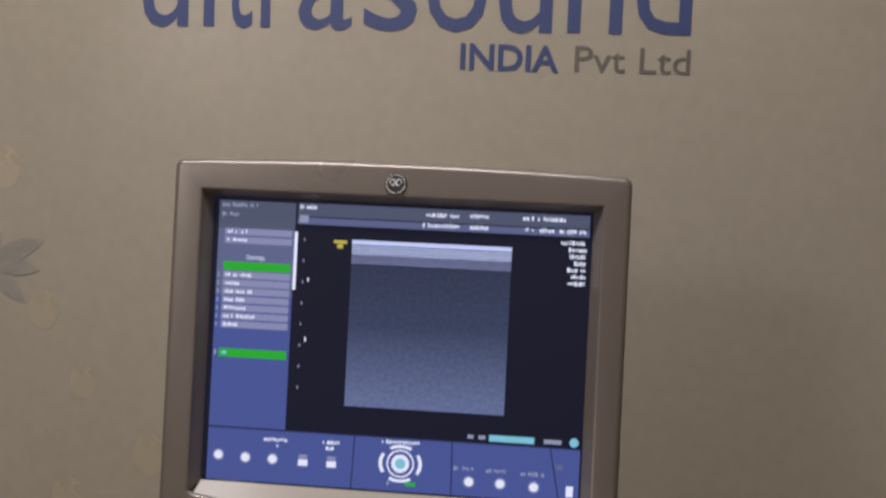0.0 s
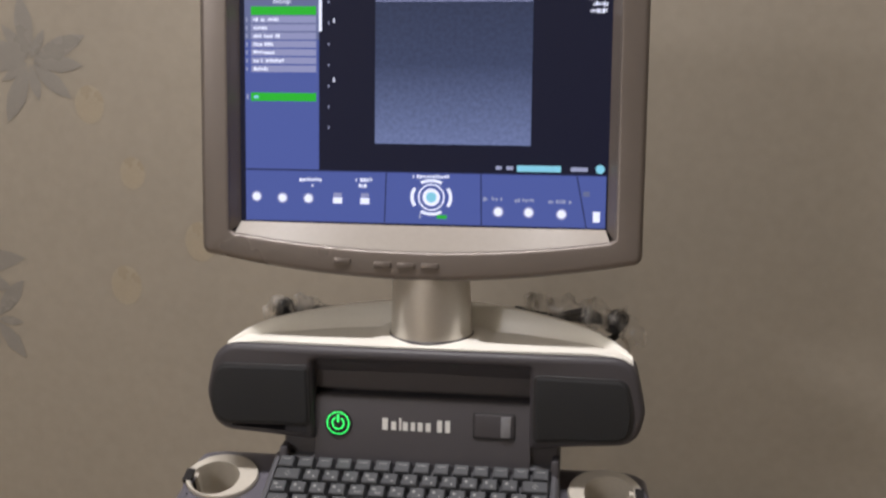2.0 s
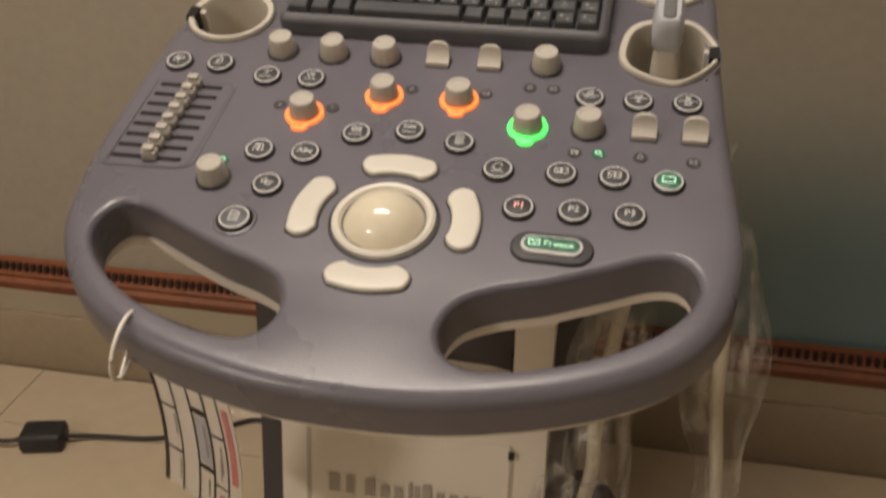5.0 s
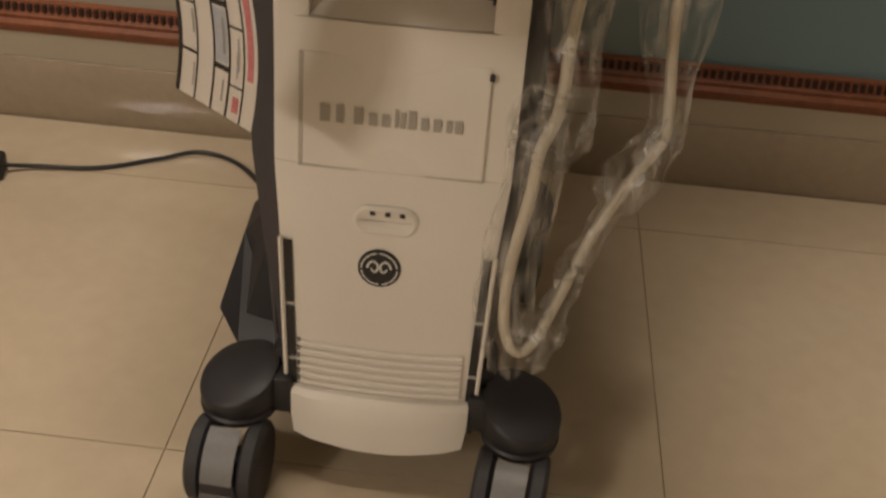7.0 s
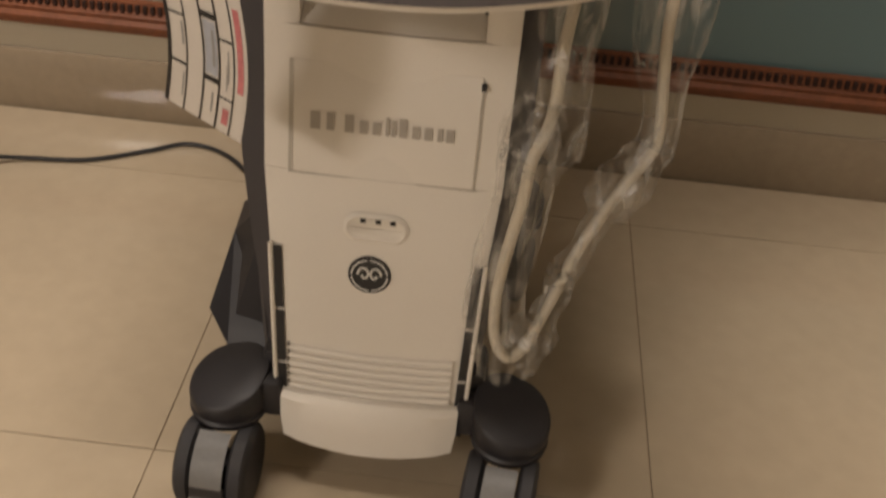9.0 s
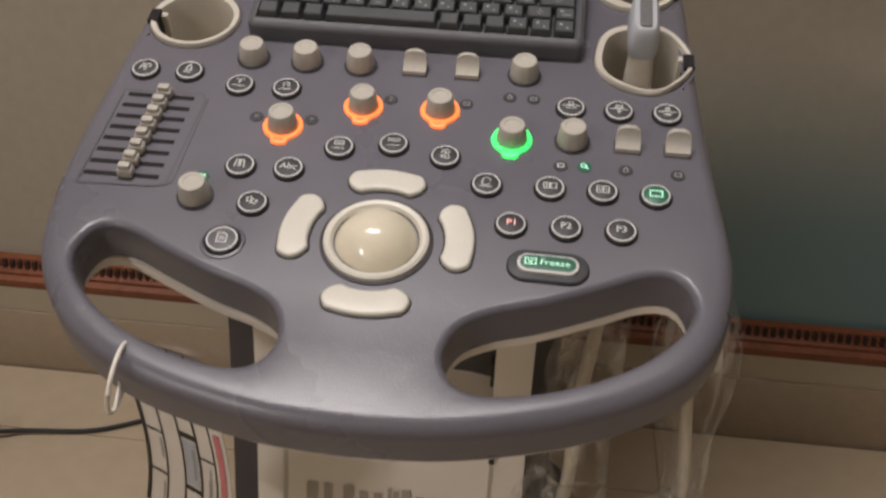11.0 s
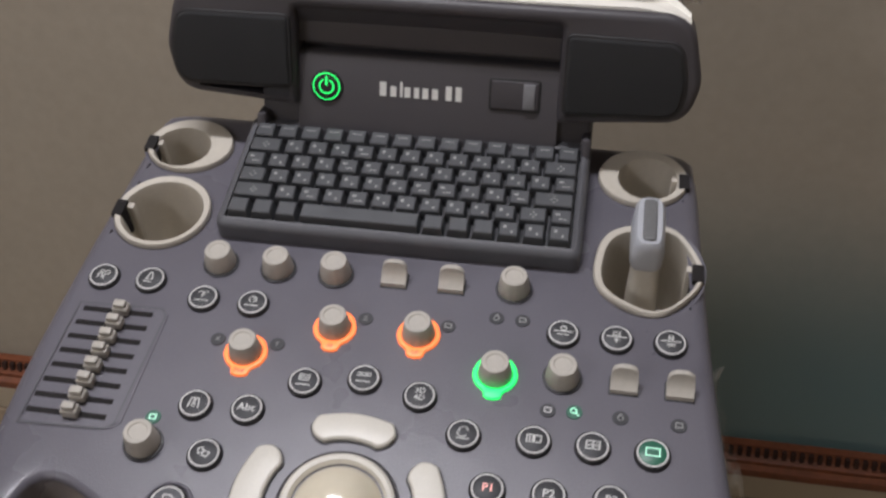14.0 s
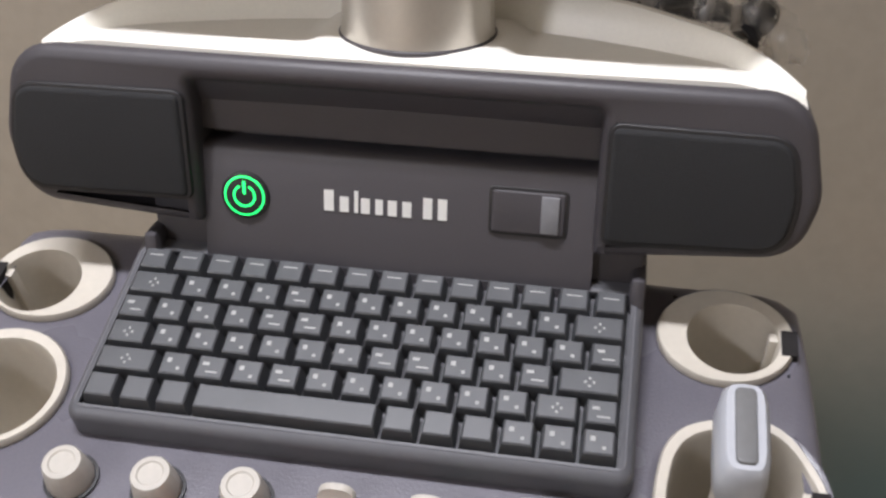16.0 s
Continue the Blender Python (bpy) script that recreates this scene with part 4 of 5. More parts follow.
# small symbols
for u, v, ink, sign in ((-0.108, 0.074, LEGEND, "X"), (-0.064, 0.075, LEGEND, "Y"), (-0.005, 0.106, LEGEND, "Z"), (0.056, 0.107, LEGEND, "plate"), (0.090, 0.119, LEGEND, "drop"), (0.109, 0.119, LEGEND, "plate"),
                        (0.134, 0.0455, RIM, "plate"), (0.152, 0.0465, ICONMINT, "lens"), (0.183, 0.046, LEGEND, "drop"), (0.222, 0.045, LEGEND, "plate"), (-0.1335, 0.004, ICONMINT, "plate")):
    bm = bmesh.new()
    lathe(bm, [(0.0056, 0.0), (0.0053, 0.0006), (0, 0.0007)], n=20)
    if sign == "plate":
        stroke(bm, box_line(-0.0022, 0.0022, -0.0018, 0.0018), 0.0009, 0.0010, 1)
    elif sign == "drop":
        stroke(bm, arc(0, -0.0006, 0.0018, -220, 40), 0.0009, 0.0010, 1)
        stroke(bm, [(-0.0012, 0.0006), (0, 0.0028), (0.0012, 0.0006)], 0.0009, 0.0010, 1)
    elif sign == "lens":
        stroke(bm, arc(-0.0006, 0.0006, 0.0020, 0, 360), 0.0009, 0.0010, 1)
        stroke(bm, [(0.0009, -0.0009), (0.0027, -0.0027)], 0.0010, 0.0010, 1)
    else:
        lettering(bm, sign, 0.0040, 0, -0.0020, 0.0010, align="CENTER", mi=1)
    part("symbol", bm, (BTNGREEN if ink is ICONMINT else BTN, ink), console, m=PM @ pose(u, v, 0.0002))

# slider bank
bm = bmesh.new()
plate(bm, [Vector(p) for p in ((-0.224, -0.011), (-0.160, -0.009), (-0.154, -0.004), (-0.151, 0.090), (-0.156, 0.095), (-0.221, 0.093))], (), -0.002, 0.0005, 0.0003, None, 1)
edge = [(-0.2265, -0.012), (-0.1655, -0.010), (-0.1585, -0.005), (-0.1530, 0.089), (-0.157, 0.0950), (-0.2215, 0.0935), (-0.2265, -0.012)]
bank = part("slider_bank", bm, PANEL, console, "bank of eight sliders in dark slots", m=PM)
bm = bmesh.new()
stroke(bm, edge, 0.0011, 0.0009, 0)
part("bank_outline", bm, KBBASE, bank, m=PM, smooth=False)
for i in range(8):
    v = 0.0885 - i * 0.0128
    sh = -0.001 * i
    # strip laid on the bank, its colour the shade of an open slot
    bm = bmesh.new()
    rbox(bm, -0.217 + sh, -0.163 - 0.0004 * i, v - 0.0021, v + 0.0021, 0.0002, 0.0009, 0)
    part("slot", bm, SLOTSHADE, bank, m=PM)
    bm = bmesh.new()
    uu = -0.186 - 0.0006 * i
    rbox(bm, uu - 0.0058, uu + 0.0058, v - 0.0042, v + 0.0042, 0.001, 0.0085, 0.0012, 2)
    rbox(bm, uu - 0.0046, uu + 0.0046, v - 0.0028, v + 0.0032, 0.008, 0.0125, 0.0012, 2)
    part("slider_knob", bm, KNOB, bank, m=PM)

# trackball and its pads
BX, BV = 0.007, -0.045
bm = bmesh.new()
lathe(bm, [(0.0408, -0.002), (0.0406, 0.0012), (0.0388, 0.002), (0.0382, 0.0008)], BX, BV, 56, 1)
lathe(bm, [(0.0382, 0.0008), (0.0376, 0.0036), (0.0355, 0.0050), (0.0328, 0.0044), (0.0308, 0.0012)], BX, BV, 56, 0)
tb = part("trackball_ring", bm, (PADCREAM, HEAD), console, "cream ring round the trackball", m=PM)
bm = bmesh.new()
rr, zc = 0.0325, -0.0130
lathe(bm, [(rr * math.sin(a), zc + rr * math.cos(a)) for a in [radians(1 + 71 * k / 14) for k in range(14, -1, -1)]] + [(0, zc + rr)], BX, BV, 56)
part("trackball", bm, BALL, tb, "glossy cream ball", m=PM)


def arc_pad(a0, a1, r0, r1, dx=0.0, dy=0.0):
    outer = [Vector((BX + dx + r1 * math.cos(radians(a0 + (a1 - a0) * k / 10)), BV + dy + r1 * math.sin(radians(a0 + (a1 - a0) * k / 10)))) for k in range(11)]
    inn = [Vector((BX + dx + r0 * math.cos(radians(a1 + (a0 - a1) * k / 10)), BV + dy + r0 * math.sin(radians(a1 + (a0 - a1) * k / 10)))) for k in range(11)]
    lp = smooth_loop([p for p in outer[1:-1]] + [(outer[-1] * 0.7 + inn[0] * 0.3), (outer[-1] * 0.3 + inn[0] * 0.7)] + inn[1:-1] + [(inn[-1] * 0.7 + outer[0] * 0.3), (inn[-1] * 0.3 + outer[0] * 0.7)], 60)
    bm = bmesh.new()
    plate(bm, inset(lp, -0.0012), (), -0.002, 0.0008, 0.0004, None, 1, mi=1)
    plate(bm, lp, (), -0.001, 0.0045, 0.0025, None, 4)
    return part("pad_key", bm, (PADCREAM, BLACK), console, "curved cream pad key", m=PM)


arc_pad(62, 117, 0.0485, 0.0690, -0.001)
arc_pad(144, 201, 0.0490, 0.0705)
arc_pad(-21, 38, 0.0480, 0.0690, 0.001)
arc_pad(242, 300, 0.0480, 0.0690, 0.0, 0.0005)

# freeze key
bm = bmesh.new()
m = PM @ pose(0.1295, -0.0565, 0, 0, 0, -1)
plate(bm, round_rect(-0.0290, 0.0290, -0.0140, 0.0140, 0.0135, 8), (), -0.001, 0.003, 0.002)
fz = part("freeze_key_base", bm, BTN, console, "dark oval key bed", m=m)
bm = bmesh.new()
plate(bm, round_rect(-0.0216, 0.0216, -0.0082, 0.0082, 0.0079, 8), (), 0.0, 0.0056, 0.0012)
plate(bm, round_rect(-0.0195, 0.0195, -0.0062, 0.0062, 0.006, 8), (), 0.004, 0.0062, 0.0004, mi=1)
stroke(bm, box_line(-0.0160, -0.0085, -0.0026, 0.0028), 0.0008, 0.0066, 2)
stroke(bm, [(-0.0140, 0.0012), (-0.0122, -0.0010), (-0.0104, 0.0012)], 0.0008, 0.0066, 2)
lettering(bm, "Freeze", 0.0048, 0.0050, -0.0022, 0.0066, align="CENTER", bold=0.0, mi=2, width=0.0205)
part("freeze_key", bm, (RIM, BTNGREEN, ICONMINT), fz, "lit green oval key with a word", m=m)

# ---- head of the console ----
def end_curve(x0, x1, y0, y1, e):
    """Outline in plan: flat front, rounded ends, arched back."""
    xm, hw = (x0 + x1) / 2, (x1 - x0) / 2
    pts = [(xm - hw + 0.045, y0), (xm - 0.1, y0 - 0.002), (xm, y0 - 0.003), (xm + 0.1, y0 - 0.002), (xm + hw - 0.045, y0), (xm + hw - 0.017, y0 + 0.011), (xm + hw - 0.003, y0 + 0.034)]
    for k in range(1, 8):
        a = math.pi * k / 8
        pts.append((xm + hw * 0.98 * math.cos(a), y0 + 0.05 + (y1 - y0 - 0.05) * math.sin(a)))
    return pts + [(xm - hw + 0.003, y0 + 0.034), (xm - hw + 0.017, y0 + 0.011)]


def round_corners(corners, n=7):
    """A closed outline from corners (x, y, radius)."""
    out, k = [], len(corners)
    for i, (x, y, r) in enumerate(corners):
        p = Vector((x, y))
        u = (Vector(corners[i - 1][:2]) - p).normalized()
        v = (Vector(corners[(i + 1) % k][:2]) - p).normalized()
        half = u.angle(v) / 2
        d = r / math.tan(half)
        for j in range(n + 1):
            t = j / n
            out.append((1 - t) ** 2 * (p + u * d) + 2 * t * (1 - t) * (p + (u + v) * d * 0.08) + t * t * (p + v * d))
    return out


HX0, HX1, HY = -0.203, 0.2255, 0.250
full = smooth_loop(end_curve(HX0 + 0.004, HX1 - 0.004, HY + 0.016, 0.40, 0), 120)
bm = bmesh.new()
plate(bm, full, (), 0.9645, 1.0030, 0.008, None, 5, drop=lambda p: 0.019 * max(0.0, (abs(p.x - 0.012) - 0.150) / 0.062) ** 2)
head = part("console_head", bm, HEAD, machine, "charcoal speaker housing above the keyboard")
bm = bmesh.new()
shell = round_corners([(HX0 + 0.008, -0.0400, 0.022), (-0.0945, -0.0465, 0.003), (-0.0945, 0.0350, 0.004), (0.1165, 0.0350, 0.004), (0.1165, -0.0445, 0.003),
                       (HX1 - 0.008, -0.0365, 0.022), (HX1, -0.004, 0.03), (HX1 - 0.012, 0.0490, 0.026), (HX0 + 0.012, 0.0490, 0.026), (HX0, -0.002, 0.03)])
plate(bm, shell, (), -0.064, 0.0, 0.0065, None, 5)
for v in bm.verts:
    e = max(0.0, (abs(v.co.x - 0.012) - 0.135) / 0.082)
    if v.co.z < -0.02:
        v.co.z *= 1 - 0.5 * e * e
        v.co.y = min(v.co.y, 0.036)
part("speaker_housing", bm, HEAD, head, "charcoal rounded housing carrying both speakers", m=slab(0, HY - 0.001, 0.960))
for s, xo, xi in ((-1, -0.1985, -0.0972), (1, 0.2150, 0.1200)):
    m = slab(0, HY - 0.0005, 0.956)
    ring = [(xi, -0.0300 - 0.0025 * s, 0.006), (xo - s * 0.004, -0.0290, 0.016), (xo, 0.0, 0.05), (xo - s * 0.007, 0.0335, 0.014), (xi, 0.0345, 0.006)]
    lp = round_corners(ring if s > 0 else ring[::-1], 6)
    bm = bmesh.new()
    plate(bm, lp, (), -0.012, 0.0022, 0.001)
    bed = part("speaker_bed", bm, BLACK, head, m=m)
    bm = bmesh.new()
    plate(bm, inset(lp, 0.0020), (), -0.01, 0.0042, 0.003, None, 5)
    part("speaker_grille", bm, CLOTH, bed, "black cloth speaker cover", m=m)
# recessed centre with the mains key
CM = slab(0, 0.2590, 0.9325, 0.10)
bm = bmesh.new()
prev = None
for y, z in ((-0.046, -0.02), (-0.046, 0.0), (0.0200, 0.0), (0.0235, -0.0012), (0.0255, -0.0045), (0.0265, -0.0170), (0.0420, -0.0190), (0.0428, -0.0090), (0.0438, -0.0055), (0.0470, -0.0015), (0.0600, 0.0090), (0.0640, 0.0116)):
    row = [bm.verts.new((x, y, z)) for x in (-0.0955, 0.1175)]
    if prev:
        bm.faces.new((prev[0], prev[1], row[1], row[0]))
    prev = row
centre = part("centre_panel", bm, HEAD, head, "recessed charcoal panel with power key", m=CM)
bm = bmesh.new()
rbox(bm, XC - 0.137, XC + 0.137, 0.262, 0.345, 0.80, 0.93, 0.006)
part("pedestal", bm, HEAD, machine, "charcoal pedestal carrying the speaker housing")
for s in (-1, 1):
    bm = bmesh.new()
    rbox(bm, XC + s * 0.134 - 0.004, XC + s * 0.134 + 0.004, 0.248, 0.30, 0.86, 0.905, 0.003)
    part("pedestal_post", bm, HEAD, machine)
m = CM @ pose(-0.0715, -0.003, 0)
bm = bmesh.new()
lathe(bm, [(0.0135, 0), (0.0132, 0.0015), (0.0118, 0.002), (0, 0.002)], n=36)
pw = part("power_key", bm, BLACK, centre, "power key with a glowing green ring", m=m)
bm = bmesh.new()
lathe(bm, [(0.0114, 0.0022), (0.0104, 0.0024)], n=36)
n = 28
for i in range(n):
    a, b = (math.pi / 2 + 0.45 + (2 * math.pi - 0.9) * k / n for k in (i, i + 1))
    bm.faces.new([bm.verts.new((r * math.cos(t), r * math.sin(t), 0.0024)) for r, t in ((0.0064, a), (0.0052, a), (0.0052, b), (0.0064, b))])
rect(bm, -0.0008, 0.0008, 0.001, 0.0085, 0.0025)
part("power_symbol", bm, GREEN, pw, "glowing green power symbol", m=m, smooth=False)
bm = bmesh.new()
bars(bm, [1.1, 1, 0.45, 1, 0.85, 1, 1, 0.4, 1, 1], [0.95, 0.7, 1, 0.7, 0.7, 0.7, 0.7, 0, 0.95, 0.95], -0.0275, 0.0425, -0.0078, 0.0125, 0.0006)
part("panel_marking", bm, WHITE, centre, "plain white bars where the model lettering stands", m=CM, smooth=False)
bm = bmesh.new()
plate(bm, round_rect(0.0615, 0.1030, -0.0125, 0.0140, 0.003, 4), (), -0.001, 0.0006, 0.0003)
dr = part("card_slot_edge", bm, BLACK, centre, m=CM)
bm = bmesh.new()
plate(bm, round_rect(0.0632, 0.1013, -0.0108, 0.0123, 0.002, 4), (), 0, 0.0018, 0.0008)
part("card_slot_cover", bm, HEAD, dr, m=CM)
bm = bmesh.new()
rbox(bm, 0.0890, 0.0985, -0.0095, 0.0110, 0.001, 0.0034, 0.0008)
part("card_slot_tab", bm, mat("tab_grey", (0.19, 0.19, 0.20), 0.45), dr, "grey sliding tab", m=CM)

# cream deck behind the head
bm = bmesh.new()
nx, ny = 72, 30
NX, NY = 0.0145, 0.3060
grid = []
for i in range(nx + 1):
    t = -1 + 2 * i / nx
    x = 0.0125 + 0.2000 * t
    arch = 1 - t * t
    yb = HY + 0.030 + 0.095 * arch
    row = []
    for j in range(ny + 1):
        q = j / ny
        y0 = HY + 0.0085 + 0.006 * (1 - arch)
        y = y0 + (yb - y0) * q
        lip = max(0.0, min(1.0, (q - 0.70) / 0.08)) * (1 - max(0.0, (q - 0.90) / 0.10) ** 2 * 0.7)
        tray = max(0.0, min(1.0, (q - 0.16) / 0.08)) * max(0.0, min(1.0, (0.78 - q) / 0.08)) * max(0.0, min(1.0, (abs(x - NX) - 0.050) / 0.007)) * max(0.0, min(1.0, (0.90 - abs(t)) / 0.05))
        z = 1.0096 + 0.0025 * min(1, q * 8) - 0.0120 * max(0.0, (abs(t) - 0.78) / 0.22) ** 2 + lip * (0.003 + 0.016 * arch) - 0.005 * tray
        row.append(bm.verts.new((x, y, z)))
    grid.append(row)
for a, b in zip(grid, grid[1:]):
    for j in range(ny):
        bm.faces.new((a[j], a[j + 1], b[j + 1], b[j]))
for k in (0, -1):
    low = [bm.verts.new((r[k].co.x, r[k].co.y + (0.001 if k == 0 else 0), 0.998 if k == 0 else 0.985)) for r in grid]
    for i in range(nx):
        bm.faces.new((grid[i][k], grid[i + 1][k], low[i + 1], low[i]))
part("deck", bm, CREAM, machine, "cream curved deck around the monitor neck")
bm = bmesh.new()
lathe(bm, [(0.0415, 0.985), (0.0412, 1.012), (0.0375, 1.075), (0.0370, 1.082)], NX, NY, 48)
neck = part("monitor_neck", bm, STEEL, machine, "tapered satin silver neck")
bm = bmesh.new()
lathe(bm, [(0.0422, 0.985), (0.0422, 1.0128), (0.0414, 1.0134)], NX, NY, 48)
part("neck_collar", bm, HEAD, neck)

# ---- monitor ----
MM = slab(0.005, 0.285, 1.150, 0.09)
W = 0.2125


def arc_pts(x0, x1, y_end, y_mid, n=14):
    return [Vector((x0 + (x1 - x0) * k / n, y_mid + (y_end - y_mid) * (2 * k / n - 1) ** 2)) for k in range(n + 1)]


def corner(cx, cy, r, a0, n=4):
    return [Vector((cx + r * math.cos(radians(a0 + 90 * k / n)), cy + r * math.sin(radians(a0 + 90 * k / n)))) for k in range(n + 1)]


shape = corner(W - 0.008, 0.268, 0.008, 0)[:-1] + arc_pts(W - 0.008, -W + 0.008, 0.276, 0.280) + corner(-W + 0.008, 0.268, 0.008, 90)[1:]
shape += corner(-W + 0.010, -0.048, 0.010, 180)[:-1] + arc_pts(-W + 0.012, W - 0.012, -0.058, -0.078, 20) + corner(W - 0.010, -0.048, 0.010, 270)[1:]
opening = [Vector(p) for p in ((0.1865, 0.2475), (-0.1845, 0.2475), (-0.1845, -0.034))] + arc_pts(-0.180, 0.182, -0.036, -0.050, 16) + [Vector((0.1865, -0.034))]
bm = bmesh.new()
plate(bm, shape, [opening], -0.035, 0.012, 0.006, 0.004, 5)
monitor = part("monitor", bm, BEZEL, machine, "taupe-framed flat monitor showing a scan page", m=MM)
bm = bmesh.new()
plate(bm, inset(shape, 0.014), (), -0.075, -0.0352, 0.02, None, 4)
part("monitor_back", bm, BEZEL, monitor, m=MM @ pose(0, 0, -0.110) @ Matrix.Diagonal((1, 1, -1, 1)))
bm = bmesh.new()
rbox(bm, -0.05, 0.05, 0.0, 0.10, -0.11, -0.06, 0.01)
part("monitor_mount", bm, HEAD, monitor, m=MM)
# ledge facing up: its brightness is painted with the lightened bezel colour
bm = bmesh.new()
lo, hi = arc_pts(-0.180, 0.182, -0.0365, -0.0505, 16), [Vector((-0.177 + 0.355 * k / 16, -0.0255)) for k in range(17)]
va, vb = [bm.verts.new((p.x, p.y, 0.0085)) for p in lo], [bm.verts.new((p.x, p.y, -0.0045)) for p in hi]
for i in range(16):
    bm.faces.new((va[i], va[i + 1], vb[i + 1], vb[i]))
part("bezel_ledge_lit", bm, BEZELLIT, monitor, "sloping ledge under the screen, light put into its colour", m=MM)
bm = bmesh.new()
for x0, y0, x1, y1, x2, y2, x3, y3 in ((-0.1845, -0.036, -0.1845, 0.2475, -0.177, 0.2425, -0.177, -0.0255), (0.1865, 0.2475, 0.1865, -0.036, 0.179, -0.0255, 0.179, 0.2425), (-0.1845, 0.2475, 0.1865, 0.2475, 0.179, 0.2425, -0.177, 0.2425)):
    bm.faces.new([bm.verts.new(p) for p in ((x0, y0, 0.008), (x1, y1, 0.008), (x2, y2, -0.0045), (x3, y3, -0.0045))])
part("bezel_slope", bm, BEZEL, monitor, m=MM)
for x0, x1, y0, y1 in ((-0.0800, -0.0635, -0.0635, -0.0575), (-0.041, -0.024, -0.0655, -0.0600), (-0.018, -0.001, -0.0660, -0.0605), (0.005, 0.022, -0.0660, -0.0605)):
    bm = bmesh.new()
    rbox(bm, x0, x1, y0, y1, 0.010, 0.0145, 0.0012)
    part("menu_button", bm, BEZEL, monitor, m=MM)
badge(0.0102, monitor, MM @ pose(-0.003, 0.2605, 0.0122), RIM)


def scan_glow():
    """The echo picture: dark grey above, blue-grey below, with fine speckle."""
    m = glow("scan_glow", (0.1, 0.1, 0.1), 1.0)
    nt = m.node_tree
    b = nt.nodes["Principled BSDF"]
    co, sp, mr, rp, nz, mul = (nt.nodes.new(k) for k in ("ShaderNodeTexCoord", "ShaderNodeSeparateXYZ", "ShaderNodeMapRange", "ShaderNodeValToRGB", "ShaderNodeTexNoise", "ShaderNodeMix"))
    nt.links.new(co.outputs["Object"], sp.inputs[0])
    nt.links.new(sp.outputs["Y"], mr.inputs["Value"])
    mr.inputs["From Min"].default_value, mr.inputs["From Max"].default_value = 0.052, 0.19
    rp.color_ramp.elements[0].color, rp.color_ramp.elements[1].color = (0.150, 0.185, 0.34, 1), (0.030, 0.040, 0.080, 1)
    e = rp.color_ramp.elements.new(0.55)
    e.color = (0.044, 0.058, 0.115, 1)
    nt.links.new(mr.outputs[0], rp.inputs[0])
    nz.inputs["Scale"].default_value, nz.inputs["Detail"].default_value = 260, 3
    nt.links.new(co.outputs["Object"], nz.inputs["Vector"])
    mul.data_type, mul.blend_type = "RGBA", "OVERLAY"
    mul.inputs["Factor"].default_value = 0.35
    nt.links.new(rp.outputs[0], mul.inputs["A"])
    nt.links.new(nz.outputs["Fac"], mul.inputs["B"])
    nt.links.new(mul.outputs["Result"], b.inputs["Emission Color"])
    return m


SCR = [glow("page_black", (0.004, 0.005, 0.018), 1), glow("page_blue", (0.075, 0.105, 0.33), 1), glow("page_slate", (0.095, 0.11, 0.17), 1), glow("page_row", (0.29, 0.30, 0.48), 1),
       glow("page_green", (0.02, 0.42, 0.02), 1.1), glow("page_white", (0.85, 0.87, 1.0), 1.1), glow("page_cyan", (0.25, 0.62, 0.75), 1), glow("page_yellow", (0.7, 0.6, 0.1), 0.9),
       scan_glow(), glow("page_stripe", (0.56, 0.62, 0.90), 1.2), glow("page_line", (0.02, 0.025, 0.08), 1), glow("page_grey", (0.34, 0.36, 0.5), 1), glow("page_dim", (0.13, 0.15, 0.28), 1)]
bm = bmesh.new()
Z = -0.0040


def px(x0, x1, y0, y1, mi, lift=1):
    rect(bm, x0, x1, y0, y1, Z + lift * 0.00025, mi)


def words(x0, x1, y, h, mi, lift):
    """Plain bars of uneven width and height in place of small writing."""
    at = x0
    while at < x1 - 0.0008:
        w = rng.choice((0.0011, 0.0014, 0.0018, 0.0024))
        if rng.random() > 0.14:
            px(at, min(at + w, x1), y + (0 if rng.random() > 0.3 else h * 0.2), y + h * rng.choice((0.72, 0.8, 1.0)), mi, lift)
        at += w + 0.0007


px(-0.178, 0.180, -0.027, 0.2435, 0, 0)
px(-0.172, -0.0985, 0.026, 0.2395, 1)
px(-0.172, -0.0985, 0.150, 0.2395, 12, 2)
px(-0.172, -0.0985, 0.213, 0.2395, 2, 3)
px(-0.172, 0.1775, -0.0245, 0.0255, 1)
px(-0.0965, 0.1765, 0.2275, 0.2400, 2)
px(-0.0965, 0.1765, 0.2200, 0.2265, 12)
for x0, x1, y in ((-0.169, -0.135, 0.2335), (-0.169, -0.152, 0.2245), (-0.096, -0.078, 0.2345), (0.025, 0.056, 0.2320), (0.066, 0.084, 0.2330), (0.115, 0.154, 0.2330), (0.022, 0.056, 0.2225), (0.066, 0.084, 0.2225), (0.117, 0.144, 0.2225), (0.149, 0.174, 0.2225)):
    words(x0, x1, y, 0.0040, 5 if x0 > -0.1 else 11, 4)
px(-0.0945, -0.086, 0.2215, 0.2285, 11, 4)
for i, y in enumerate((0.2070, 0.1990)):
    px(-0.1655, -0.101, y, y + 0.0062, 3, 4)
    words(-0.163, -0.144, y + 0.0016, 0.0034, 5, 5)
lettering(bm, "Settings", 0.0042, -0.1435, 0.1845, Z + 0.0012, width=0.0175, mi=5)
px(-0.1655, -0.101, 0.1735, 0.1815, 4, 4)
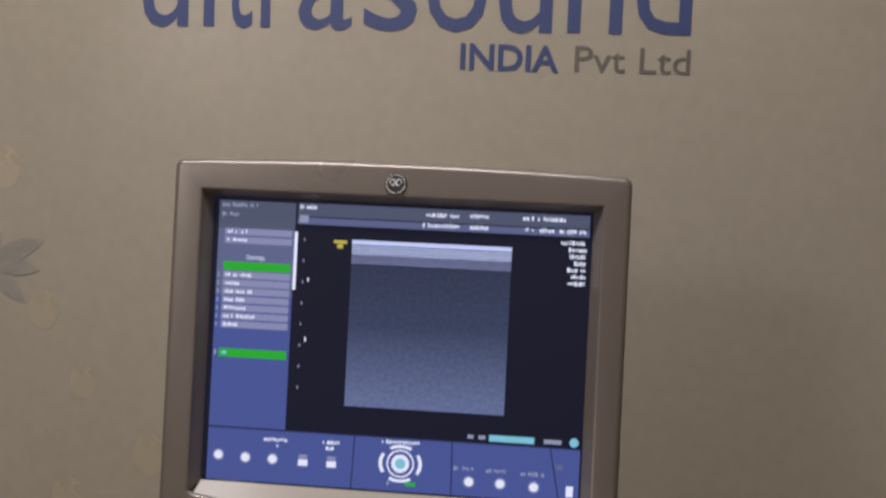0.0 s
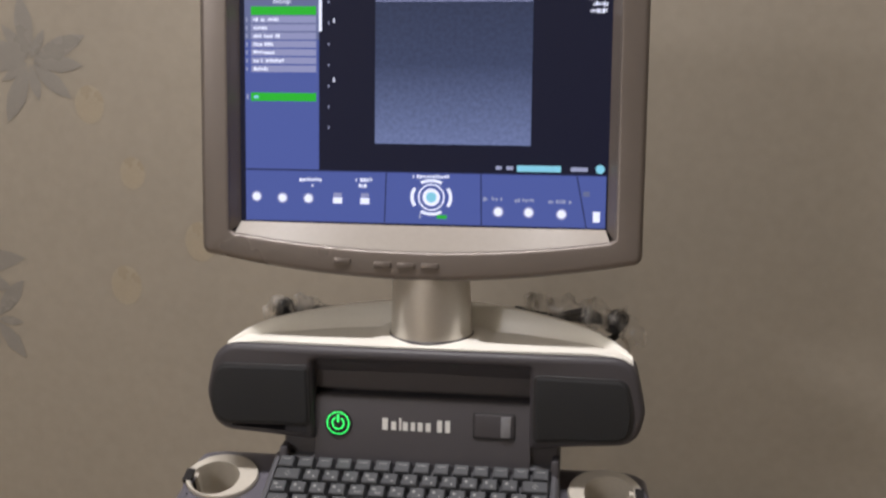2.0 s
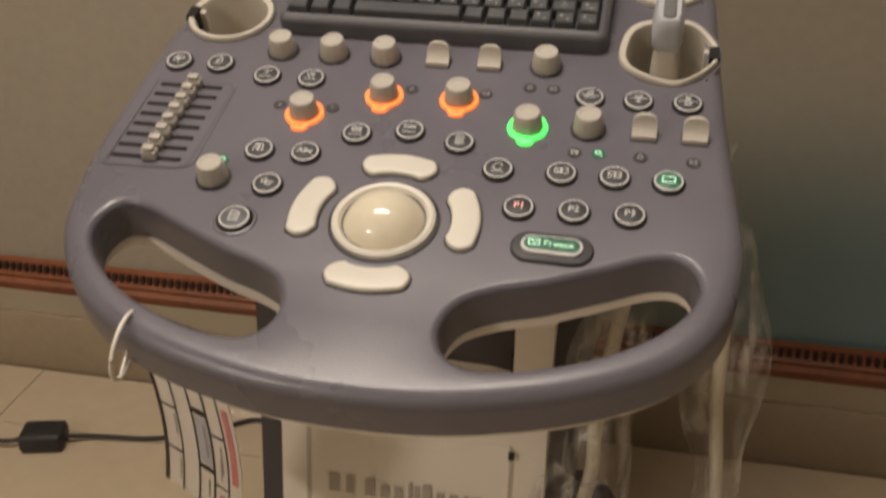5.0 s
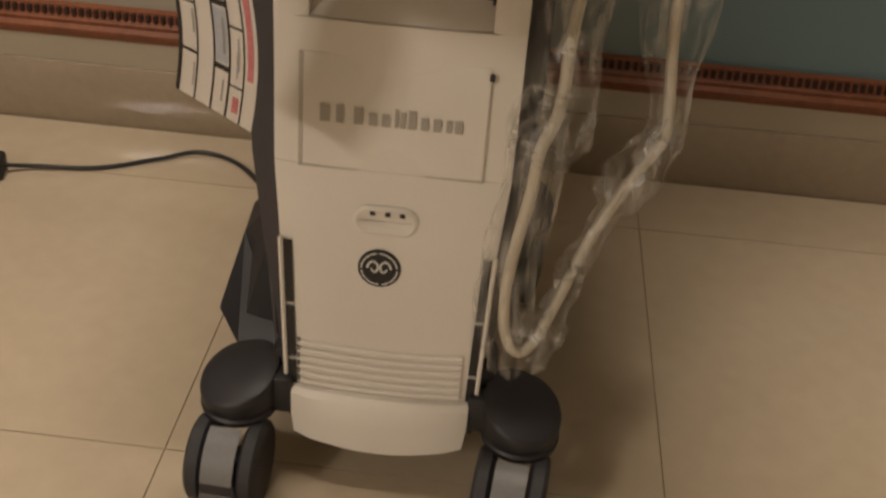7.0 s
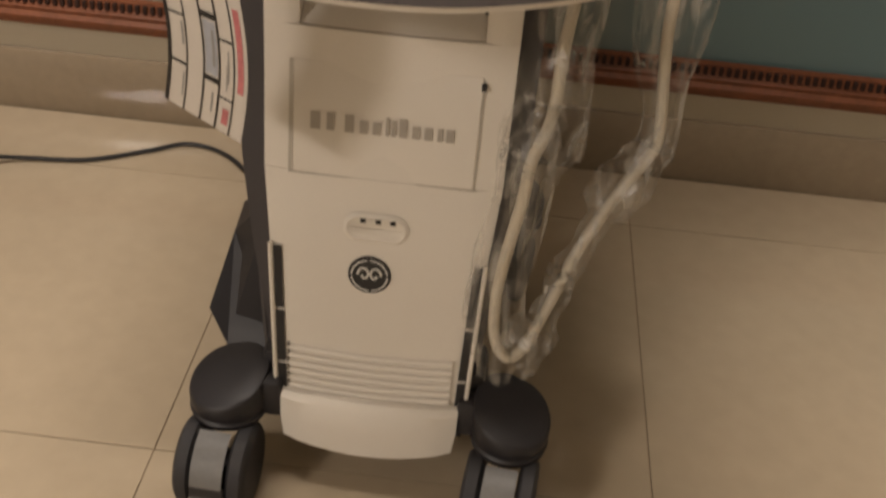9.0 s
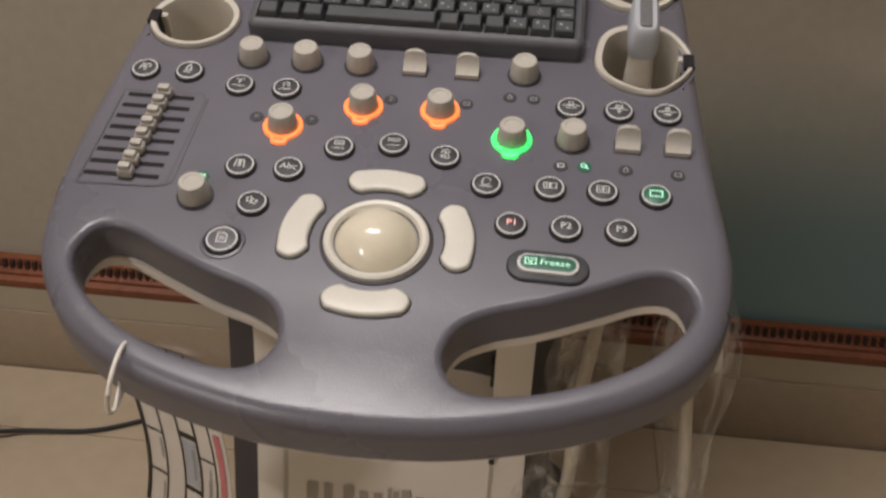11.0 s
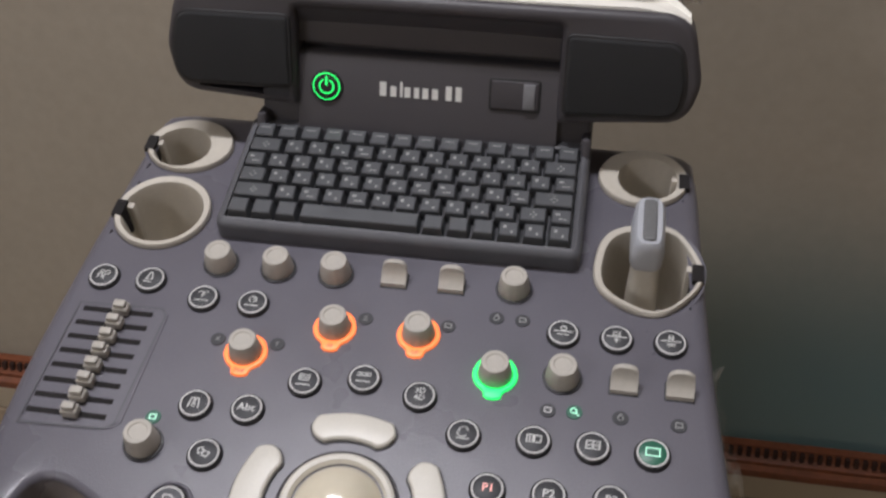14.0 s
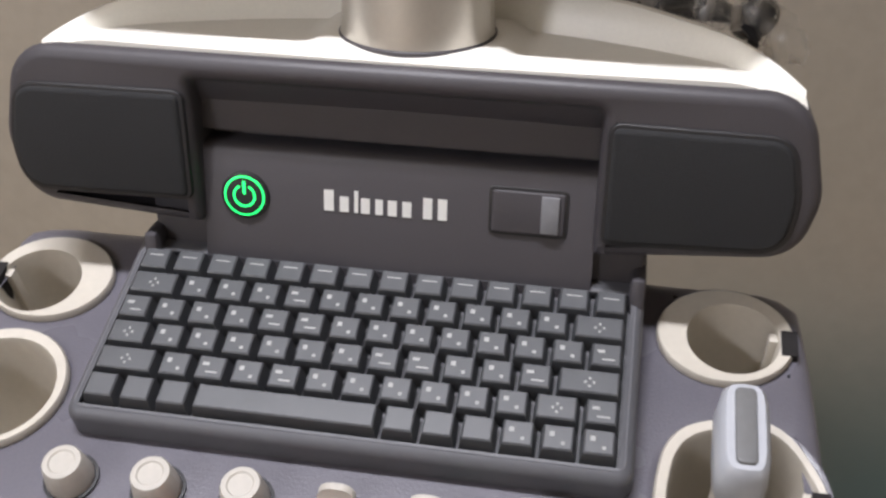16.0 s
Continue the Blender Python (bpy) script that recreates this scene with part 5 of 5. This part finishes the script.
for i in range(7):
    y = 0.1660 - i * 0.0078
    px(-0.1655, -0.101, y, y + 0.0064, 3, 4)
    words(-0.163, -0.163 + (0.025, 0.014, 0.026, 0.020, 0.022, 0.030, 0.014)[i], y + 0.0014, 0.0036, 5, 5)
    px(-0.1705, -0.1690, y + 0.001, y + 0.005, 11, 4)
px(-0.1660, -0.101, 0.0915, 0.0995, 4, 4)
px(-0.163, -0.1585, 0.0940, 0.0970, 6, 5)
px(-0.1705, -0.1685, 0.0930, 0.0980, 11, 4)
px(-0.0985, -0.0955, 0.158, 0.2125, 5, 3)
for i in range(8):
    px(-0.0895, -0.0882, 0.204 - i * 0.0198, 0.2068 - i * 0.0198, 11, 3)
px(-0.0845, -0.083, 0.166, 0.170, 5, 3)
px(-0.0845, -0.083, 0.110, 0.114, 5, 3)
px(-0.0610, -0.0485, 0.2035, 0.2065, 7, 3)
px(-0.0575, -0.0520, 0.1990, 0.2028, 7, 3)
px(-0.0435, 0.1060, 0.0520, 0.2075, 8, 2)
px(-0.0435, 0.1060, 0.2035, 0.2075, 9, 3)
for i in range(8):
    px(-0.0435, 0.1060, 0.1858 + i * 0.0022, 0.1870 + i * 0.0022, 9 if i > 3 else 3, 3)
for i in range(44):
    px(-0.0430 + i * 0.0034, -0.0412 + i * 0.0034, 0.1862, 0.1915, 12, 4)
for i, w in enumerate((0.024, 0.019, 0.015, 0.011, 0.017, 0.015, 0.016)):
    words(0.1745 - w, 0.1745, 0.2120 - i * 0.0062, 0.0042, 5, 3)
px(0.0935, 0.1350, 0.0275, 0.0335, 6, 3)
px(0.0735, 0.0790, 0.0290, 0.0325, 11, 3)
px(0.0835, 0.0900, 0.0290, 0.0325, 11, 3)
px(0.1440, 0.1600, 0.0285, 0.0325, 11, 3)
lathe(bm, [(0.0042, Z + 0.0010), (0, Z + 0.0010)], 0.1715, 0.031, 16, 6)
px(-0.172, 0.1775, 0.0245, 0.0258, 10, 3)
for xa, xb in ((-0.0320, -0.0335), (0.0595, 0.0605), (0.1500, 0.1600)):
    bm.faces.new([bm.verts.new(p) for p in ((xb - 0.0006, -0.0245, Z + 0.0008), (xb + 0.0006, -0.0245, Z + 0.0008), (xa + 0.0006, 0.025, Z + 0.0008), (xa - 0.0006, 0.025, Z + 0.0008))]).material_index = 10
for x, y in ((-0.161, -0.001), (-0.135, -0.002), (-0.109, -0.002), (0.0765, -0.011), (0.1055, -0.011), (0.1365, -0.012)):
    lathe(bm, [(0.0054, Z + 0.0008), (0.0040, Z + 0.0008)], x, y, 16, 3)
    lathe(bm, [(0.0040, Z + 0.0010), (0, Z + 0.0010)], x, y, 16, 5)
for x in (-0.080, -0.0530):
    px(x - 0.0045, x + 0.0045, -0.0065, -0.0005, 5, 3)
    px(x - 0.0040, x + 0.0040, 0.0000, 0.0040, 3, 3)
for x0, x1, y in ((-0.118, -0.096, 0.0145), (-0.106, -0.103, 0.0090), (-0.062, -0.046, 0.0150), (-0.059, -0.050, 0.0095), (-0.006, 0.030, 0.0195), (-0.002, 0.002, -0.0190), (0.062, 0.066, -0.0010), (0.068, 0.080, -0.0005), (0.092, 0.097, -0.0015), (0.099, 0.110, -0.0012), (0.124, 0.129, -0.0020), (0.131, 0.146, -0.0020)):
    words(x0, x1, y, 0.0036, 5 if y > 0.005 else 11, 3)
px(0.0175, 0.0270, -0.0190, -0.0155, 4, 3)
px(0.1560, 0.1625, 0.0050, 0.0100, 12, 3)
px(0.1660, 0.1725, -0.0190, -0.0090, 5, 3)
lathe(bm, [(0.0085, Z + 0.0010), (0.0050, Z + 0.0010)], 0.012, 0.0015, 24, 5)
lathe(bm, [(0.0050, Z + 0.0010), (0, Z + 0.0010)], 0.012, 0.0015, 24, 6)
lathe(bm, [(0.0115, Z + 0.0009), (0.0085, Z + 0.0009)], 0.012, 0.0015, 24, 1)
lathe(bm, [(0.0130, Z + 0.0009), (0.0115, Z + 0.0009)], 0.012, 0.0015, 24, 5)
for a0 in (0, 90, 180, 270):
    for k in range(8):
        a, b = (radians(a0 - 32 + 64 * j / 8) for j in (k, k + 1))
        bm.faces.new([bm.verts.new((0.012 + r * math.cos(t) * 1.1, 0.0015 + r * math.sin(t) * 0.95, Z + 0.0010)) for r, t in ((0.0155, a), (0.0185, a), (0.0185, b), (0.0155, b))]).material_index = 5
part("screen", bm, SCR, monitor, "lit scan page with blue menus and grey echo picture", m=MM, smooth=False)

# ---- probe in its cup ----
probe = thing("ultrasound_probe", 0.195, 0.19, 0.79, "pale grey linear ultrasound probe standing in a holder cup", "ultrasound probe")


def loft(bm, sections, n=20, p=0.5, mi=0):
    """A closed body through rounded sections (x, y, z, half x, half y)."""
    rings = []
    for cx, cy, cz, hx, hy in sections:
        ring = []
        for i in range(n):
            a = 2 * math.pi * i / n
            c, s = math.cos(a), math.sin(a)
            ring.append(bm.verts.new((cx + hx * math.copysign(abs(c) ** p, c), cy + hy * math.copysign(abs(s) ** p, s), cz)))
        rings.append(ring)
    for a, b in zip(rings, rings[1:]):
        for i in range(n):
            bm.faces.new((a[i], a[(i + 1) % n], b[(i + 1) % n], b[i])).material_index = mi
    bm.faces.new(rings[0]).material_index = mi
    bm.faces.new(rings[-1]).material_index = mi
    return bm


bm = bmesh.new()
loft(bm, [(0.1945, 0.188, 0.004, 0.0105, 0.014), (0.1945, 0.191, 0.010, 0.0125, 0.021), (0.1945, 0.195, 0.018, 0.0130, 0.0245), (0.1945, 0.196, 0.0325, 0.0115, 0.0250), (0.1945, 0.1965, 0.036, 0.0090, 0.0232)], p=0.45)
part("probe_head", bm, PROBE, probe, "pale grey probe head", m=PM)
bm = bmesh.new()
plate(bm, round_rect(0.1895, 0.1995, 0.176, 0.217, 0.003, 4), (), 0.034, 0.0378, 0.001)
part("probe_lens", bm, LENS, probe, "dark rubber lens strip", m=PM)
bm = bmesh.new()
loft(bm, [(0.195, 0.170, -0.080, 0.008, 0.008), (0.195, 0.171, -0.06, 0.0125, 0.0125), (0.195, 0.176, -0.035, 0.0125, 0.0125), (0.195, 0.180, -0.012, 0.0115, 0.0125), (0.195, 0.186, 0.005, 0.0100, 0.0135)], p=0.7)
part("probe_grip", bm, CUP, probe, "beige probe grip", m=PM)

# ---- film-wrapped probe cables hanging beside the cabinet ----
cables = thing("probe_cable", 0.22, 0.15, 0.09, "cream probe cable looped in crinkled clear plastic film", "cable")
rng = random.Random(11)
strands = [[(0.236, 0.130, 0.770), (0.256, 0.105, 0.70), (0.267, 0.10, 0.616), (0.269, 0.10, 0.549), (0.281, 0.10, 0.444), (0.272, 0.09, 0.42), (0.247, 0.075, 0.382), (0.216, 0.05, 0.328), (0.191, 0.03, 0.26), (0.171, 0.01, 0.217),
            (0.154, 0.0, 0.207), (0.138, 0.0, 0.233), (0.134, 0.0, 0.287), (0.139, 0.0, 0.346), (0.148, 0.0, 0.412), (0.151, 0.0, 0.454), (0.163, 0.02, 0.48), (0.168, 0.04, 0.504), (0.168, 0.04, 0.547), (0.174, 0.06, 0.60), (0.19, 0.10, 0.70)]]
for pts in strands:
    bm = bmesh.new()
    tube(bm, spline(pts, 8), 0.0062, 10)
    part("cable", bm, CABLE, cables, "cream rubber cable")
for lo, hi, seed in ((0, 11, 0), (10, 21, 3)):
    line = spline(strands[0][lo:hi], 9)
    bm = bmesh.new()
    tube(bm, line, [(0.026 + 0.016 * noise.noise(p * 9 + Vector((seed, 1, 0)))) * (0.55 if seed == 0 and 0.24 < p.z < 0.36 else 1.0) for p in line], 22, close=False)
    bm.verts.ensure_lookup_table()
    for i, v in enumerate(bm.verts):
        fold = Vector((v.co.x * 70, v.co.y * 70, v.co.z * 7 + seed))
        v.co += Vector((noise.noise(fold), noise.noise(fold + Vector((9, 0, 0))), 0)) * 0.012
    part("film_sleeve", bm, FILM, cables, "crinkled clear plastic film", smooth=True)

# ---- hanging label card and its string ----
card = thing("label_card", -0.140, -0.10, 0.50, "curved laminated white card with black-ruled boxes hanging by string", "card")
TLc, TRc, BLc, BRc = Vector((-0.172, -0.098, 0.700)), Vector((-0.100, -0.122, 0.700)), Vector((-0.174, -0.070, 0.522)), Vector((-0.104, -0.088, 0.495))


def on_card(s, t, lift=0.0):
    p = TLc.lerp(TRc, s).lerp(BLc.lerp(BRc, s), t)
    bow = math.sin(math.pi * min(t, 1.0) * 0.95)
    return p + Vector((0.016 * (bow - 0.2), -0.010 * bow - lift, 0))


def card_patch(bm, s0, s1, t0, t1, mi, lift):
    k = max(2, int((t1 - t0) * 14))
    prev = None
    for i in range(k + 1):
        t = t0 + (t1 - t0) * i / k
        row = [bm.verts.new(on_card(s, t, lift)) for s in (s0, s1)]
        if prev:
            bm.faces.new((prev[0], prev[1], row[1], row[0])).material_index = mi
        prev = row


bm = bmesh.new()
card_patch(bm, 0, 1, 0, 1, 0, 0)
card_patch(bm, 1, 0, 0, 1, 0, -0.0012)
for s0, s1 in ((0.0, 0.05), (0.235, 0.255), (0.445, 0.470), (0.640, 0.668), (0.825, 0.845)):
    card_patch(bm, s0, s1, 0, 1, 1, 0.0004)
for s0, s1, t, w in ((0.05, 0.235, 0.46, 0.012), (0.05, 0.235, 0.72, 0.016), (0.47, 0.64, 0.40, 0.03), (0.47, 0.64, 0.72, 0.03), (0.668, 0.825, 0.50, 0.012), (0.668, 0.825, 0.80, 0.010)):
    card_patch(bm, s0, s1, t, t + w, 1, 0.0004)
card_patch(bm, 0.880, 0.955, 0.34, 0.74, 2, 0.0005)
card_patch(bm, 0.48, 0.63, 0.44, 0.71, 3, 0.0003)
card_patch(bm, 0.72, 0.80, 0.86, 0.95, 2, 0.0005)
for s0, s1, t0, t1 in ((0.19, 0.215, 0.50, 0.62), (0.57, 0.60, 0.48, 0.66), (0.57, 0.59, 0.80, 0.92), (0.76, 0.775, 0.55, 0.72), (0.20, 0.215, 0.78, 0.92), (0.74, 0.75, 0.62, 0.76)):
    card_patch(bm, s0, s1, t0, t1, 4, 0.0006)
part("sheet", bm, (CARDW, BLACK, PINK, BLUEW, RING), card, "white sheet with ruled boxes and a pink strip", smooth=True)
bm = bmesh.new()
loop = [PM @ Vector((-0.147 + 0.004 * math.sin(a), -0.168 + 0.024 * math.cos(a), -0.017 + 0.0225 * math.sin(a))) for a in [2 * math.pi * k / 24 for k in range(25)]]
tube(bm, loop, 0.0016, 8)
tube(bm, [PM @ Vector((-0.147, -0.186, -0.030)), Vector((-0.152, -0.118, 0.712)), on_card(0.12, 0.02)], 0.0013, 8)
part("string", bm, STRING, card, "white tie string round the grip")

# ---- mains adapter and lead on the floor ----
adapter = thing("power_adapter", -0.735, 0.555, 0, "black mains adapter with leads lying on the floor", "power adapter")
bm = bmesh.new()
rbox(bm, -0.035, 0.035, -0.026, 0.026, 0.001, 0.034, 0.008, 3)
part("block", bm, BLACK, adapter, m=pose(-0.735, 0.555, 0, 0, 0, 14))
bm = bmesh.new()
tube(bm, spline([(-1.35, 0.50, 0.006), (-1.10, 0.56, 0.006), (-0.90, 0.545, 0.006), (-0.80, 0.535, 0.012), (-0.765, 0.546, 0.016)], 8), 0.004, 8)
part("lead", bm, BLACK, adapter)
bm = bmesh.new()
tube(bm, spline([(-0.705, 0.565, 0.016), (-0.66, 0.585, 0.008), (-0.56, 0.605, 0.005), (-0.47, 0.655, 0.005), (-0.41, 0.690, 0.005), (-0.33, 0.66, 0.005), (-0.22, 0.52, 0.02), (-0.13, 0.40, 0.08)], 8), 0.004, 8)
part("lead", bm, BLACK, adapter)

# ---- hooks with wrapped cords behind the deck ----
hooks = part("hook_rail", tube(bmesh.new(), spline([(-0.175, 0.42, 0.998), (-0.10, 0.425, 1.000), (0.0, 0.43, 0.998), (0.12, 0.43, 0.998), (0.20, 0.425, 0.996)], 8), 0.004, 8), BLACK, machine, "black rail behind the deck")
for x, y, z, r in ((-0.170, 0.415, 1.001, 0.0115), (0.200, 0.42, 0.999, 0.0115)):
    bm = bmesh.new()
    lathe(bm, [(0, -0.016), (r, -0.013), (r * 1.1, 0.0), (r * 0.9, 0.011), (r * 0.4, 0.016), (0, 0.017)], n=20)
    part("hook", bm, CHROME, hooks, "dark shiny hook end", m=pose(x, y, z, 60, 0, 20))
bm = bmesh.new()
line = spline([(0.10, 0.42, 1.012), (0.14, 0.42, 1.010), (0.175, 0.42, 1.006), (0.205, 0.415, 1.000), (0.222, 0.41, 0.978)], 8)
tube(bm, line, [0.012 + 0.006 * noise.noise(p * 60) for p in line], 11, close=False)
for v in bm.verts:
    v.co += Vector((noise.noise(v.co * 90), 0, noise.noise(v.co * 90 + Vector((5, 0, 0))))) * 0.010
part("film_wrap", bm, WRAP, hooks, "crumpled clear film round the cord")
bm = bmesh.new()
line = spline([(-0.185, 0.412, 0.996), (-0.168, 0.405, 1.010), (-0.150, 0.41, 1.006), (-0.125, 0.418, 1.003)], 8)
tube(bm, line, [0.010 + 0.006 * noise.noise(p * 70) for p in line], 11, close=False)
for v in bm.verts:
    v.co += Vector((noise.noise(v.co * 90), 0, noise.noise(v.co * 90 + Vector((5, 0, 0))))) * 0.009
part("film_wrap", bm, WRAP, hooks, "crumpled clear film round the hook")
bm = bmesh.new()
tube(bm, spline([(0.09, 0.42, 1.008), (0.13, 0.418, 1.002), (0.17, 0.418, 1.008), (0.20, 0.41, 0.99), (0.185, 0.412, 0.978), (0.15, 0.42, 0.99), (0.12, 0.42, 1.0)], 8), 0.004, 8)
part("cord", bm, BLACK, hooks)

# ---- floor tiles ----
TS = 0.603
bm = bmesh.new()
rbox(bm, -TS / 2 + 0.0008, TS / 2 - 0.0008, -TS / 2 + 0.0008, TS / 2 - 0.0008, -0.010, 0.0, 0)
tile0 = None
for i in range(-6, 6):
    for j in range(-8, 2):
        cx, cy = 0.0495 + i * TS, 0.297 + j * TS
        x0, x1, y0, y1 = max(cx - TS / 2, X0), min(cx + TS / 2, X1), max(cy - TS / 2, Y0), min(cy + TS / 2, WALL_Y - 0.012)
        if x1 - x0 < 0.02 or y1 - y0 < 0.02:
            continue
        if x1 - x0 > TS - 0.001 and y1 - y0 > TS - 0.001:
            if tile0 is None:
                tile0 = part("floor_tile", bm, TILE, floor, m=pose(cx, cy, 0), smooth=False)
            else:
                part("floor_tile", tile0.data, None, floor, m=pose(cx, cy, 0))
        else:
            b2 = bmesh.new()
            rbox(b2, x0 + 0.0011 - cx, x1 - 0.0011 - cx, y0 + 0.0011 - cy, y1 - 0.0011 - cy, -0.010, 0.0, 0)
            part("floor_tile", b2, TILE, floor, m=pose(cx, cy, 0), smooth=False)
